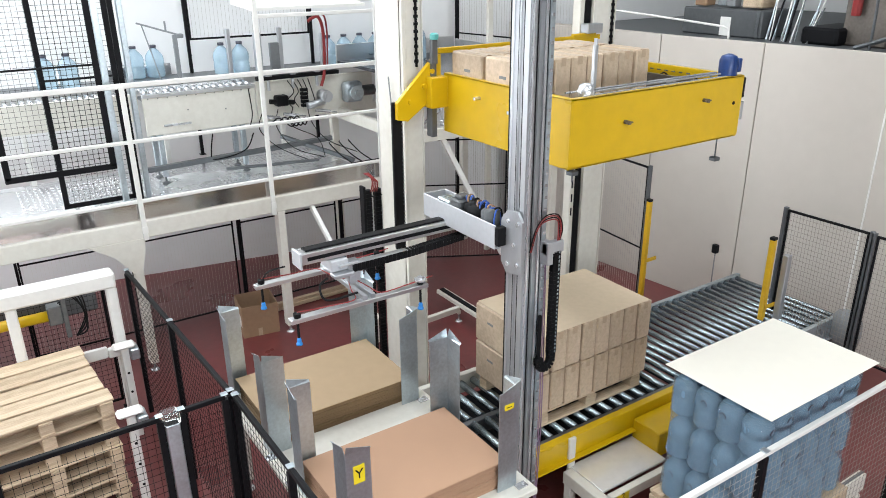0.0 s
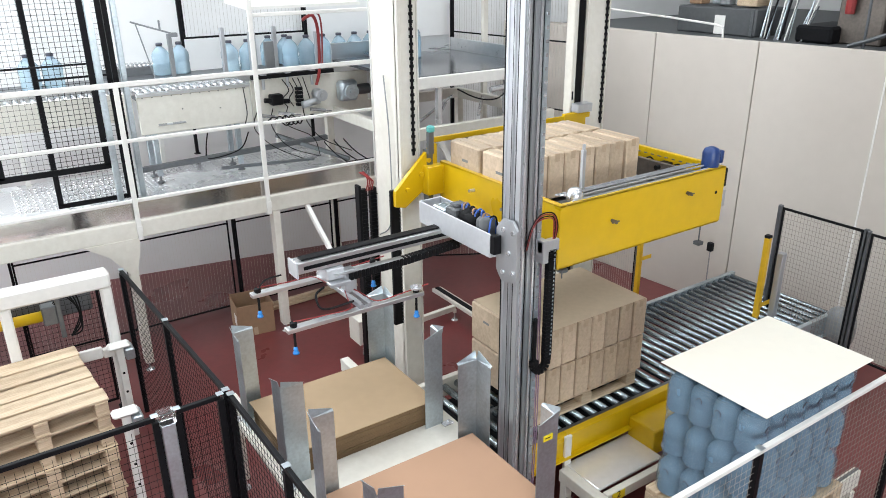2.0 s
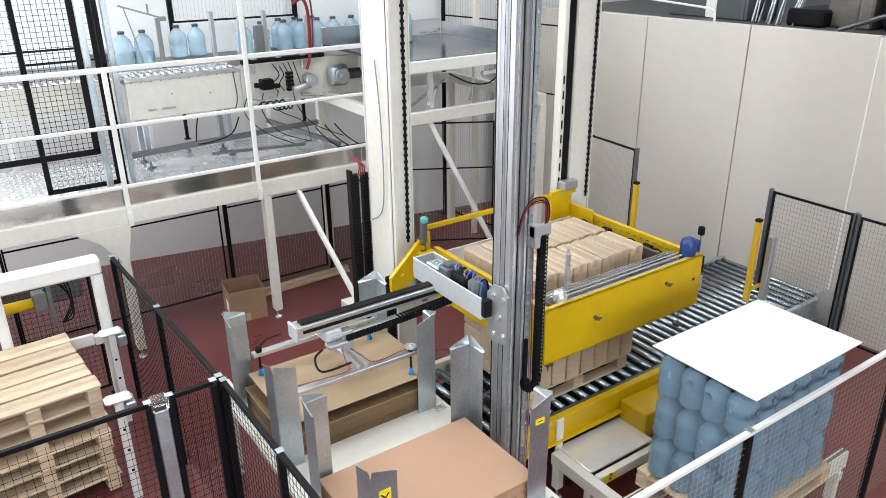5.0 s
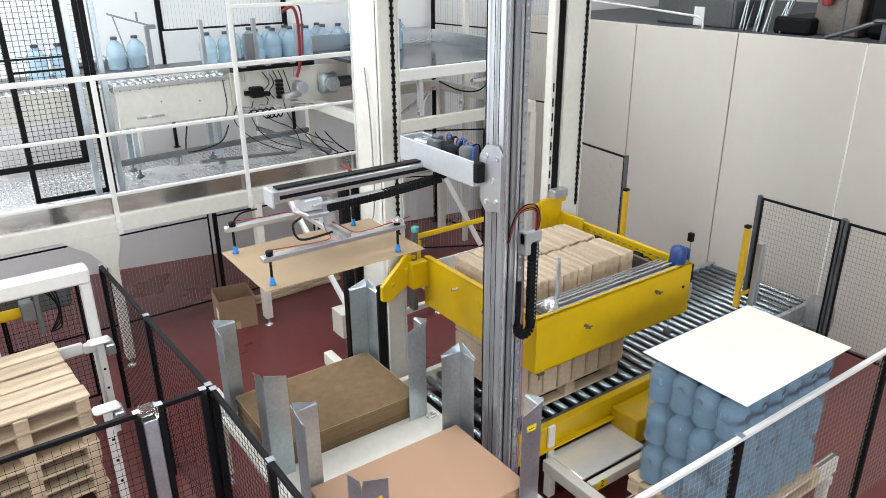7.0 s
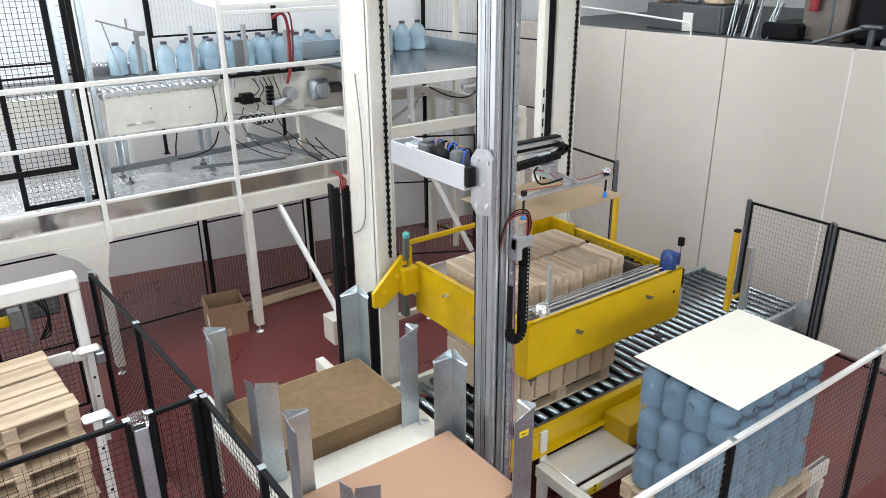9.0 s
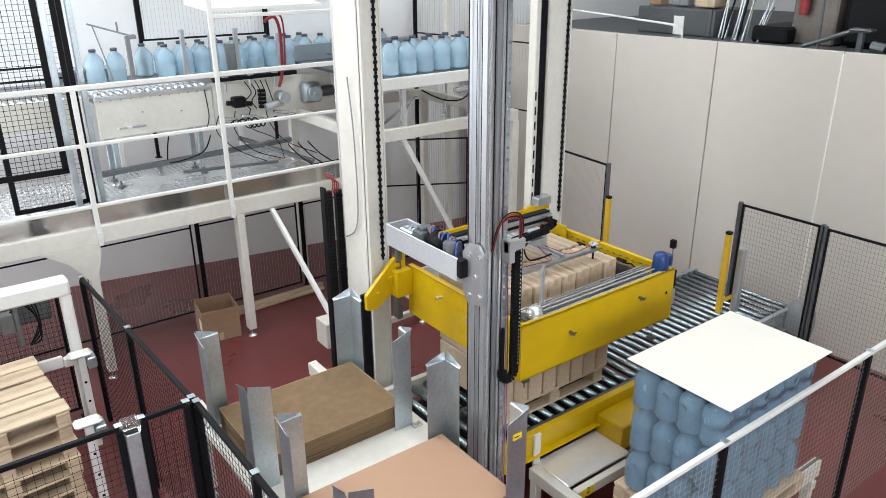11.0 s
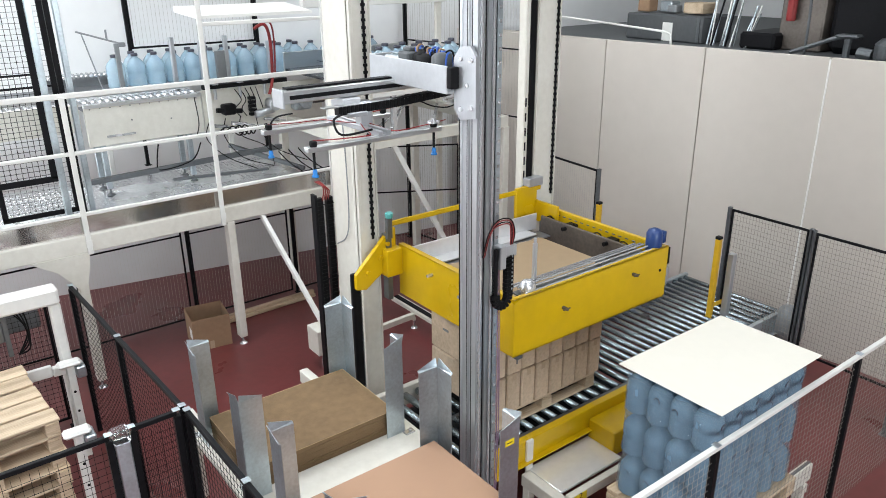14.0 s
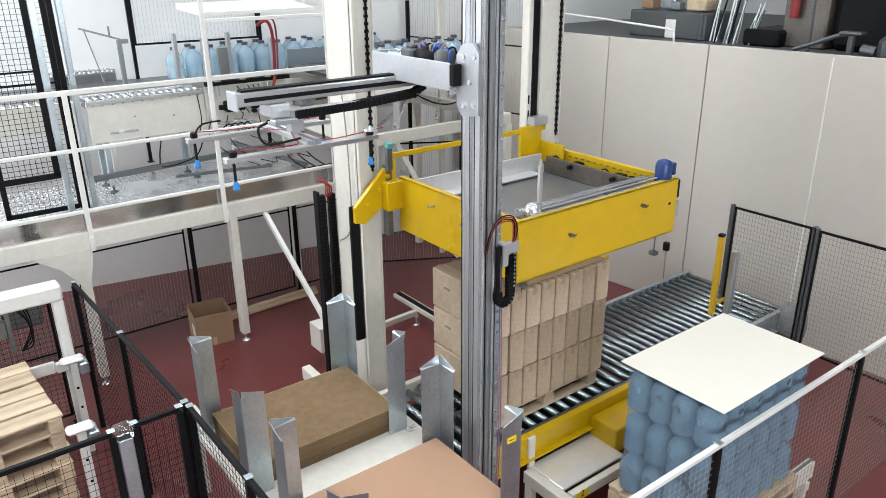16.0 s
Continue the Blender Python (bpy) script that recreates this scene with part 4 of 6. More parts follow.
def mast_chain():
    """Drag chain hanging from the bracket: its bend follows the arm, the links above it gather at the bracket."""
    t = thing("cable_chain", CHAIN_X, CHAIN_Y, 0, "black plastic cable drag chain hanging at the mast", "cable chain")
    bm = B()
    x, y = CHAIN_X, CHAIN_Y
    arc = [(x - 0.055 + 0.055 * math.cos(a), y, 0.055 + 0.055 * math.sin(a)) for a in np.linspace(0, -math.pi, 9)]
    chain_links(bm, [(x, y, 0.10)] + arc + [(x - 0.11, y, 0.09)], 0.04, 0.06, 0.02, 1.0)
    bend = part("chain_bend", bm, RUBBER, t)
    bm = B()
    for k in range(5):
        box(bm, x - 0.034, x + 0.034, y - 0.02, y + 0.02, 0.0294 * k, 0.0294 * k + 0.0284, 0.003)
    me = None
    links = []
    for i in range(9):
        if me is None:
            first = part("chain_segment", bm, RUBBER, t)
            me = first.data
            links.append(first)
            bm = B()
            for k in range(5):
                box(bm, x + 0.012, x + 0.022, y - 0.022, y - 0.019, 0.008 + 0.0294 * k, 0.02 + 0.0294 * k, 0)
            pins = part("link_pins", bm, GALV, first)
        else:
            ob = new("chain_segment", me)
            ob.parent = t
            links.append(ob)
            pn = new("link_pins", pins.data)
            pn.parent = ob
    bm = B()
    box(bm, x - 0.125, x - 0.10, y - 0.012, y + 0.012, 0.07, 0.42, 0.003)
    strand = part("inner_strand", bm, RUBBER, t)
    u = thing("hose_loop", x, y, 2.5, "red and black hose loop above the chain bracket", "hose")
    for k, mt in enumerate((RUBBER, CABLERED, RUBBER, CABLERED)):
        bm = B()
        o = 0.012 * k
        tube(bm, [(x + 0.01, y, 2.5), (x + 0.05 - o, y, 2.62), (x + 0.0, y - 0.01 + o * 0.3, 2.73 - o), (x - 0.1, y, 2.74 - o), (x - 0.18 + o * 0.4, y, 2.66), (x - 0.2 + o * 0.4, y + 0.03, 2.5)], 0.0048, 6)
        part("hose", bm, mt, u)
    return bend, links, strand


BEND, LINKS, STRAND = mast_chain()


# ---------------------------------------------------------------- sheet magazine (slides along y)
def magazine():
    """Built where it comes to rest."""
    t = thing("sheet_magazine", 1.95, 3.7, 0, "white shuttle table with galvanised sheet guides", "sheet magazine")
    bm = B()
    box(bm, 1.30, 2.66, 2.55, 4.80, 1.00, 1.05, 0.006)
    part("table", bm, CREAM, t)
    bm = B()
    for y in (2.6, 3.6, 4.7):
        box(bm, 1.34, 2.62, y, y + 0.08, 0.9, 1.0, 0.004)
    part("cross_beam", bm, CREAM, t)
    L = [(1.34, 4.74, 1, -1, 0.80), (2.56, 4.72, -1, -1, 0.80), (1.34, 3.86, 1, 1, 0.80), (2.56, 3.88, -1, 1, 0.80),
         (1.36, 3.46, 1, -1, 0.80), (2.56, 3.46, -1, -1, 0.80), (1.36, 2.66, 1, 1, 0.80), (2.56, 2.66, -1, 1, 0.80)]
    for n, (x, y, sx, sy, h) in enumerate(L):
        bm = B()
        w = 0.15
        z0, z1 = 1.05, 1.05 + h
        flare = 0.014
        for a in (0, 1):
            if a == 0:
                pts = [(x, y), (x + sx * w, y)]
                off = (0, -sy * flare)
            else:
                pts = [(x, y), (x, y + sy * w)]
                off = (-sx * flare, 0)
            (xa, ya), (xb, yb) = pts
            th = 0.004
            nx, ny = (0, -sy * th) if a == 0 else (-sx * th, 0)
            for s0, s1, o0, o1 in ((z0, z1 - 0.06, 0, 0), (z1 - 0.06, z1, 0, 1)):
                cut = 0.05 if o1 else 0
                v = []
                for q, e in ((0, 0), (1, 0)):
                    v.append(bm.verts.new((xa + nx * q + off[0] * o0, ya + ny * q + off[1] * o0, s0)))
                for q in (0, 1):
                    v.append(bm.verts.new((xb + nx * q + off[0] * o0, yb + ny * q + off[1] * o0, s0)))
                for q in (0, 1):
                    v.append(bm.verts.new((xa + nx * q + off[0] * o1, ya + ny * q + off[1] * o1, s1)))
                for q in (0, 1):
                    v.append(bm.verts.new((xb + nx * q + off[0] * o1, yb + ny * q + off[1] * o1, s1 - cut)))
                for f in ((0, 1, 3, 2), (4, 6, 7, 5), (0, 4, 5, 1), (2, 3, 7, 6), (0, 2, 6, 4), (1, 5, 7, 3)):
                    bm.faces.new([v[i] for i in f])
        g = part("sheet_guide", bm, GALV, t, "galvanised angle sheet guide")
        bm = B()
        box(bm, x - sx * 0.06, x + sx * 0.02, y - sy * 0.06, y - sy * 0.008, 1.05, 1.062, 0.002)
        rod(bm, (x - sx * 0.03, y - sy * 0.035, 1.06), (x - sx * 0.03, y - sy * 0.035, 1.08), 0.012, 6)
        part("guide_clamp", bm, STEEL, g)
        if n in (4, 6, 7):
            xf = x + sx * 0.075
            bm = B()
            yf = y - sy * 0.005
            zl = 1.58 if n == 6 else 1.66
            box(bm, xf - 0.035, xf + 0.035, yf - sy * 0.0015, yf, zl, 1.70, 0)
            part("guide_label", bm, LABELY, g, "yellow label with a black letter")
            if sy > 0:
                number("Y" if n == 6 else "1", g, look((xf, yf - 0.003, 1.64 if n == 6 else 1.68), (xf, yf + 1, 1.64 if n == 6 else 1.68)) @ pose(0, 0, 0, 0, 0, 0 if n == 6 else 90), 0.09 if n == 6 else 0.06)
    for k, (y0, y1, ztop, mt, lb) in enumerate(((3.92, 4.67, 1.24, KRAFT, "stack of brown kraft cardboard sheets"), (2.69, 3.43, 1.25, PINKBOARD, "stack of pale brown cardboard sheets"))):
        u = thing("sheet_stack", 1.95, (y0 + y1) / 2, 1.05, lb + " in the magazine", "sheet stack", "sheet stacks")
        zz = 1.05
        rg = random.Random(20 + k)
        sm = sheet_mesh("cardboard_sheet", 1.10, y1 - y0 - 0.008, KRAFTEDGE if k == 0 else PINKBOARD, 0.0105)
        while zz < ztop - 0.012:
            piece("cardboard_sheet", sm, u, (1.95 + rg.uniform(-0.004, 0.004), (y0 + y1) / 2 + rg.uniform(-0.004, 0.004), zz))
            zz += 0.011
        part("top_sheet", one_box(1.395, 2.505, y0, y1, ztop - 0.009, ztop - 0.004, 0.001), mt, u)
        MAG_STACKS.append(u)
    return t


MAG_STACKS = []
MAG = magazine()
mt_ = thing("magazine_rails", 1.95, 4.0, 0, "cream rails on legs below the sheet magazine", "rails")
for x in (1.45, 2.5):
    part("rail", one_box(x - 0.04, x + 0.04, 2.3, 5.4, 0.78, 0.9, 0.005), CREAM, mt_)
    for y in (2.5, 3.9, 5.3):
        foot_leg(mt_, x, y, 0.79)


# ---------------------------------------------------------------- raised platform with railing
PY, ZD = 7.8, 1.76


def platform():
    t = thing("platform", 1.6, 9.0, 0, "cream steel platform with chequer plate deck and railing", "platform")
    bm = B()
    box(bm, -2.2, 4.24, PY - 0.02, PY + 0.06, 1.57, 1.75, 0.006)
    part("edge_beam", bm, CREAM, t)
    part("deck", one_box(-2.2, 4.2, PY + 0.062, 9.95, 1.72, 1.752, 0.003), PLATE, t, "bright aluminium chequer plate deck")
    part("kick_plate", one_box(-2.2, 4.2, PY + 0.03, PY + 0.036, 1.752, 1.95, 0.001), KICK, t, "brushed stainless kick plate mirroring the red floor")
    # raised tread pattern near the edge
    bm = B()
    rg = random.Random(3)
    for i in range(62):
        for j in range(26):
            x, y = 0.4 + i * 0.06, PY + 0.42 + j * 0.06
            a = radians(45 if (i + j) % 2 else -45)
            m = Matrix.Translation((x, y, 1.7555)) @ Matrix.Rotation(a, 4, "Z")
            box(bm, -0.02, 0.02, -0.0045, 0.0045, -0.002, 0.0004, 0, m)
    ob = part("tread_pattern", bm, PLATE, t)
    ob["kind"] = "stuff"
    for z, s in ((1.965, 0.035), (2.585, 0.035), (3.14, 0.05)):
        bm = B()
        box(bm, -2.2, 4.22, PY - 0.02, PY + 0.02, z - s / 2, z + s / 2, 0.005)
        part("rail", bm, WHITE, t)
    for x in (-1.44, -0.03, 1.38, 2.79, 4.2):
        bm = B()
        box(bm, x - 0.025, x + 0.025, PY - 0.045, PY - 0.021, 1.55, 3.14 if x < 2.7 else 4.9, 0.004)
        box(bm, x - 0.03, x + 0.03, PY - 0.052, PY - 0.046, 1.63, 1.70, 0.002)
        part("post", bm, WHITE, t)
    for z in (3.72, 4.42):
        bm = B()
        box(bm, 2.79, 4.24, PY - 0.02, PY + 0.02, z - 0.02, z + 0.02, 0.005)
        part("rail", bm, WHITE, t)
    for x in (1.26, 2.88):
        bm = B()
        box(bm, x - 0.045, x + 0.045, PY - 0.02, PY + 0.1, 0.1, 1.57, 0.006)
        part("leg", bm, CREAM, t)
        bm = B()
        rod(bm, (x, PY + 0.04, 0.02), (x, PY + 0.04, 0.1), 0.014, 8)
        rod(bm, (x, PY + 0.04, 0), (x, PY + 0.04, 0.02), 0.05, 12, 0.03)
        part("levelling_foot", bm, STEEL, t)
    bm = B()
    prism(bm, [(0.82, 1.57), (1.37, 1.57), (1.35, 1.42), (1.29, 1.20), (1.21, 1.20), (1.05, 1.42)], PY - 0.03, PY - 0.015)
    part("gusset", bm, CREAM, t)
    for a, b in (((3.27, PY + 0.04, 1.57), (3.42, PY - 1.05, 0.5)), ((-1.2, PY + 0.04, 1.57), (-0.9, PY - 0.6, 0.3))):
        bm = B()
        bar(bm, a, b, 0.05, 0.05)
        part("brace", bm, WHITE, t)
    bm = B()
    box(bm, 3.26, 3.52, 6.6, 6.85, 0.22, 0.52, 0.006)
    part("brace_foot", bm, CREAM, t)
    bm = B()
    box(bm, 3.36, 3.40, 6.7, 6.74, 0, 0.22, 0.004)
    part("brace_foot", bm, STEEL, t)


platform()


def bottle(x, y, z, group="water bottles on the infeed"):
    ob = tagged(new("water_bottle", BOTTLE_ME[0]), "large pale blue plastic water bottle with a dark cap", "bottle", group)
    ob.location = (x, y, z)
    cp = new("cap", BOTTLE_ME[1])
    cp.parent = ob
    return ob


BOTTLE_ME = [big_bottle_mesh("water_bottle", 0.113, 0.40, BOTTLE, 18), cap_mesh(0.113, 0.40)]


def infeed():
    """Bottle roller conveyors on the platform."""
    t = thing("bottle_conveyor", 2.4, 9.2, ZD, "cream clad bottle conveyor with bright rollers", "conveyor")
    bm = B()
    box(bm, 1.8, 3.14, 9.0, 9.03, 2.36, 2.80, 0.008)
    part("side_panel", bm, CREAM, t)
    bm = B()
    box(bm, 1.8, 3.14, 8.98, 9.03, 2.80, 2.84, 0.003)
    box(bm, 1.8, 3.14, 9.36, 9.40, 2.80, 2.86, 0.003)
    part("roller_frame", bm, ALUX, t)
    me = cyl_mesh("roller", 0.026, 0.32, STEEL, 10)
    for i in range(16):
        piece("roller", me, t, (1.86 + i * 0.082, 9.04, 2.832))
    # dark sheet added to stand for shade in the roller gaps
    part("roller_pan", one_box(1.8, 3.14, 9.04, 9.35, 2.76, 2.775, 0.002), DARKSTEEL, t)
    bm = B()
    for i in range(12):
        rod(bm, (1.86 + i * 0.11, 8.975, 2.79), (1.86 + i * 0.11, 8.98, 2.79), 0.008, 6)
    rod(bm, (2.3, 8.99, 2.62), (2.3, 9.0, 2.62), 0.009, 8)
    rod(bm, (2.75, 8.99, 2.58), (2.75, 9.0, 2.58), 0.009, 8)
    part("panel_bolts", bm, DARKSTEEL, t)["kind"] = "stuff"
    part("panel_handle", one_box(2.0, 2.32, 8.985, 9.0, 2.45, 2.475, 0.004), STEEL, t)
    for x in (1.95, 2.95):
        for y in (9.06, 9.4):
            bm = B()
            box(bm, x - 0.03, x + 0.03, y - 0.03, y + 0.03, ZD + 0.08, 2.38, 0.004)
            part("leg", bm, GALV, t)
            bm = B()
            rod(bm, (x, y, ZD), (x, y, ZD + 0.1), 0.012, 8)
            rod(bm, (x, y, ZD), (x, y, ZD + 0.02), 0.05, 12, 0.03)
            part("levelling_foot", bm, DARKSTEEL, t)
    bm = B()
    bar(bm, (1.7, 8.93, 1.98), (4.1, 8.93, 2.05), 0.06, 0.06)
    bar(bm, (2.6, 8.75, 1.9), (3.8, 8.72, 1.84), 0.05, 0.03)
    bar(bm, (3.5, 9.2, 2.1), (4.15, 8.4, 1.85), 0.05, 0.05)
    part("stretcher", bm, DARKSTEEL, t)
    bm = B()
    tube(bm, [(2.55, 8.98, 2.3), (2.5, 8.95, 2.1), (2.52, 8.9, 2.0), (2.9, 8.9, 2.06), (3.05, 8.95, 2.25)], 0.008, 6)
    tube(bm, [(3.05, 8.98, 2.8), (3.06, 8.95, 2.5), (3.02, 8.95, 2.35)], 0.006, 6)
    for k in range(4):
        tube(bm, [(3.25 + 0.1 * k, 8.9, 2.32), (3.35 + 0.08 * k, 8.82, 2.42), (3.5 + 0.06 * k, 8.8, 2.3), (3.6 + 0.05 * k, 8.85, 2.38)], 0.009, 6)
    part("cable", bm, RUBBER, t)
    # second lane behind, on which the bottles ride
    u = thing("bottle_lane", 2.0, 9.75, ZD, "narrow bottle lane with roller bed and side guides", "conveyor")
    part("lane_bed", one_box(-6.2, 6.2, 9.66, 10.27, 2.76, 2.86, 0.005), ALUX, u)
    part("lane_belt", one_box(-6.2, 6.2, 9.69, 10.24, 2.862, 2.872, 0.002), DARKSTEEL, u)
    for x in (-4.0, -1.0, 0.6, 2.2, 3.8, 5.8):
        part("leg", one_box(x - 0.03, x + 0.03, 9.86, 9.92, 1.752 if -2.2 < x < 4.2 else 0, 2.76, 0.004), WHITE, u)
    me2 = cyl_mesh("roller", 0.019, 0.3, STEEL, 10)
    bm = B()
    box(bm, 1.7, 2.5, 10.36, 10.40, 2.80, 3.0, 0.003)
    part("guide_beam", bm, GREY, u)
    for i in range(14):
        piece("roller", me2, u, (1.74 + i * 0.055, 10.3, 2.98))
    bm = B()
    bar(bm, (2.42, 9.64, 2.8), (2.42, 9.64, 3.42), 0.05, 0.05)
    bar(bm, (2.05, 9.9, 3.56), (2.46, 9.64, 3.42), 0.02, 0.02)
    rod(bm, (2.1, 9.86, 3.54), (2.2, 9.64, 2.86), 0.008, 6)
    rod(bm, (2.34, 9.7, 3.46), (2.34, 9.7, 3.58), 0.012, 6)
    box(bm, 2.44, 2.52, 9.6, 9.68, 3.38, 3.43, 0.006)
    part("sensor_stand", bm, GREY, u)
    bm = B()
    box(bm, 0.1, 1.75, 8.98, 9.03, 2.55, 2.86, 0.006)
    part("side_panel", bm, CREAM, u)
    for i in range(19):
        piece("roller", me, u, (0.2 + i * 0.082, 9.04, 2.832))
    # drives to the right
    d = thing("drive_unit", 3.7, 8.95, ZD, "cream panel with motors, cylinders and cables", "drive unit")
    part("panel", one_box(3.15, 4.78, 9.0, 9.03, 2.36, 2.86, 0.006), CREAM, d)
    part("top_rail", one_box(3.15, 4.25, 8.9, 8.98, 2.88, 2.93, 0.004), RUBBER, d)
    for x in (3.3, 3.62, 3.95):
        bm = B()
        rod(bm, (x, 8.94, 2.75), (x, 8.94, 2.96), 0.02, 8)
        box(bm, x - 0.04, x + 0.04, 8.9, 8.98, 2.92, 2.97, 0.004)
        part("guide_clamp", bm, ALU, d)
    bm = B()
    box(bm, 3.36, 3.52, 8.86, 8.99, 2.55, 2.68, 0.015)
    rod(bm, (3.28, 8.9, 2.62), (3.60, 8.9, 2.58), 0.03, 10)
    part("solenoid", bm, RUBBER, d)
    for k in range(5):
        part("valve", one_box(3.72 - 0.005, 3.80, 8.9, 8.97, 2.5 + 0.05 * k, 2.535 + 0.05 * k, 0.004), RUBBER, d)
    bm = B()
    rod(bm, (4.02, 8.8, 2.62), (4.02, 8.98, 2.62), 0.075, 14)
    rod(bm, (4.02, 8.78, 2.62), (4.02, 8.8, 2.62), 0.04, 12)
    rod(bm, (3.76, 8.86, 2.52), (4.0, 8.86, 2.56), 0.045, 12)
    part("gear_motor", bm, ALU, d, "bare aluminium gear motor", True)
    bm = B()
    box(bm, 4.30, 4.56, 8.84, 8.99, 2.50, 2.76, 0.03)
    rod(bm, (4.43, 8.76, 2.63), (4.43, 8.84, 2.63), 0.095, 18)
    rod(bm, (4.43, 8.74, 2.63), (4.43, 8.76, 2.63), 0.035, 12)
    part("gearbox", bm, GALV, d, "grey ribbed worm gearbox", True)
    bm = B()
    rod(bm, (4.555, 8.9, 2.63), (4.74, 8.9, 2.63), 0.07, 14)
    part("motor_end", bm, DARKSTEEL, d)
    for x0 in (3.2, 3.46, 3.9):
        bm = B()
        rod(bm, (x0, 8.93, 2.44), (x0 + 0.2, 8.93, 2.40), 0.022, 10)
        rod(bm, (x0 + 0.2, 8.93, 2.40), (x0 + 0.3, 8.93, 2.38), 0.008, 8)
        part("air_cylinder", bm, STEEL, d)
    rc = random.Random(31)
    bm = B()
    for k in range(4):
        x0 = 3.2 + 0.2 * k
        tube(bm, [(x0, 8.96, 2.5), (x0 + rc.uniform(-0.1, 0.1), 8.86, 2.3), (x0 + rc.uniform(0.05, 0.25), 8.7, 2.1 + rc.uniform(-0.1, 0.1)), (x0 + rc.uniform(0.2, 0.5), 8.6, 1.9)], 0.006, 6)
    part("hanging_cable", bm, RUBBER, d, "loose black cables hanging to the deck")
    bm = B()
    for k in range(3):
        x0 = 4.05 + 0.14 * k
        tube(bm, [(x0, 8.9, 2.0), (x0 - 0.08, 8.7, 2.02), (x0 - 0.02, 8.5, 1.9), (x0 + 0.1, 8.3, 1.79)], 0.008, 6)
    part("floor_hose", bm, RUBBER, d)
    bm = B()
    for k in range(5):
        tube(bm, [(3.55 + 0.07 * k, 8.95, 2.85), (3.6 + 0.06 * k, 8.88, 2.72), (3.5 + 0.09 * k, 8.86, 2.62), (3.6 + 0.08 * k, 8.95, 2.5)], 0.006, 6)
    part("cable", bm, RUBBER, d)
    bm = B()
    tube(bm, [(3.86, 8.9, 3.55), (3.98, 8.85, 3.6), (4.04, 8.85, 3.4), (4.03, 8.86, 2.95), (3.98, 8.88, 2.75)], 0.02, 8)
    tube(bm, [(3.9, 8.92, 3.58), (4.06, 8.87, 3.62), (4.10, 8.87, 3.4), (4.08, 8.88, 2.95)], 0.012, 8)
    part("red_hose", bm, CABLERED, d, "bunch of red hoses")
    for x, h, w in ((2.95, 0.62, 0.05), (3.30, 0.55, 0.09), (3.5, 0.42, 0.12), (3.62, 0.6, 0.05), (4.2, 0.5, 0.06)):
        part("upright", one_box(x, x + w, 9.3, 9.36, 2.86, 2.86 + h, 0.006), GREY if w > 0.1 else ALU, d)
    g = thing("guard_hood", 3.4, 9.2, ZD, "white sheet hood over the bottle infeed", "hood")
    bm = B()
    prism(bm, [(8.0, 3.76), (8.7, 3.80), (8.7, 3.86), (8.0, 3.79)], 2.85, 4.2, "x")
    part("hood_sheet", bm, WHITE, g)
    bm = B()
    box(bm, 3.09, 3.13, 8.62, 8.66, ZD, 3.79, 0.005)
    part("hood_leg", bm, GALV, g)


infeed()

# bottles wait at the lane's end; pairs run in at 0.9 m/s on two rows and queue up behind them
LANE_SPEED, LANE_ROWS = 0.9, (9.84, 10.11)
LANE = []
for k in range(4):
    x = 5.3 - 0.25 * k
    LANE.append((bottle(x, LANE_ROWS[0], 2.873), LANE_ROWS[0], [(0, x), (4.2, x + 0.01), (5.4, x + 0.81), (16, x + 0.82)]))
# row, leading bottle at the start, start time, first stop, final stop
for row, x0, t0, stop, last in ((0, 3.28, 0, 4.3, 5.1), (1, 2.25, 0, 4.1, 4.9), (0, 1.2, 0, 3.8, 4.6), (1, 0.1, 0, 4.4, 4.4), (0, -1.5, 0, 4.1, 4.1), (1, -2.7, 0, 3.9, 3.9),
                                (0, -3.6, 0, 3.62, 3.62), (1, -4.4, 0.3, 3.42, 3.42), (0, -4.6, 1.0, 3.14, 3.14), (1, -5.0, 1.4, 2.94, 2.94), (0, -5.2, 3.4, 2.66, 2.66)):
    arrive = t0 + (stop - x0) / LANE_SPEED
    for q in (0, 1):
        d = -0.245 * q
        rows = [(0, x0 + d)] + ([(t0, x0 + d + 0.001)] if t0 else []) + [(arrive, stop + d)]
        if last > stop:
            rows += [(max(4.3, arrive + 0.1), stop + d + 0.004), (max(4.3, arrive + 0.1) + 1.1, last + d)]
        rows += [(14.6, last + d + 0.006), (16, last + d + 0.7)]
        LANE.append((bottle(x0 + d, LANE_ROWS[row], 2.873), LANE_ROWS[row], rows))


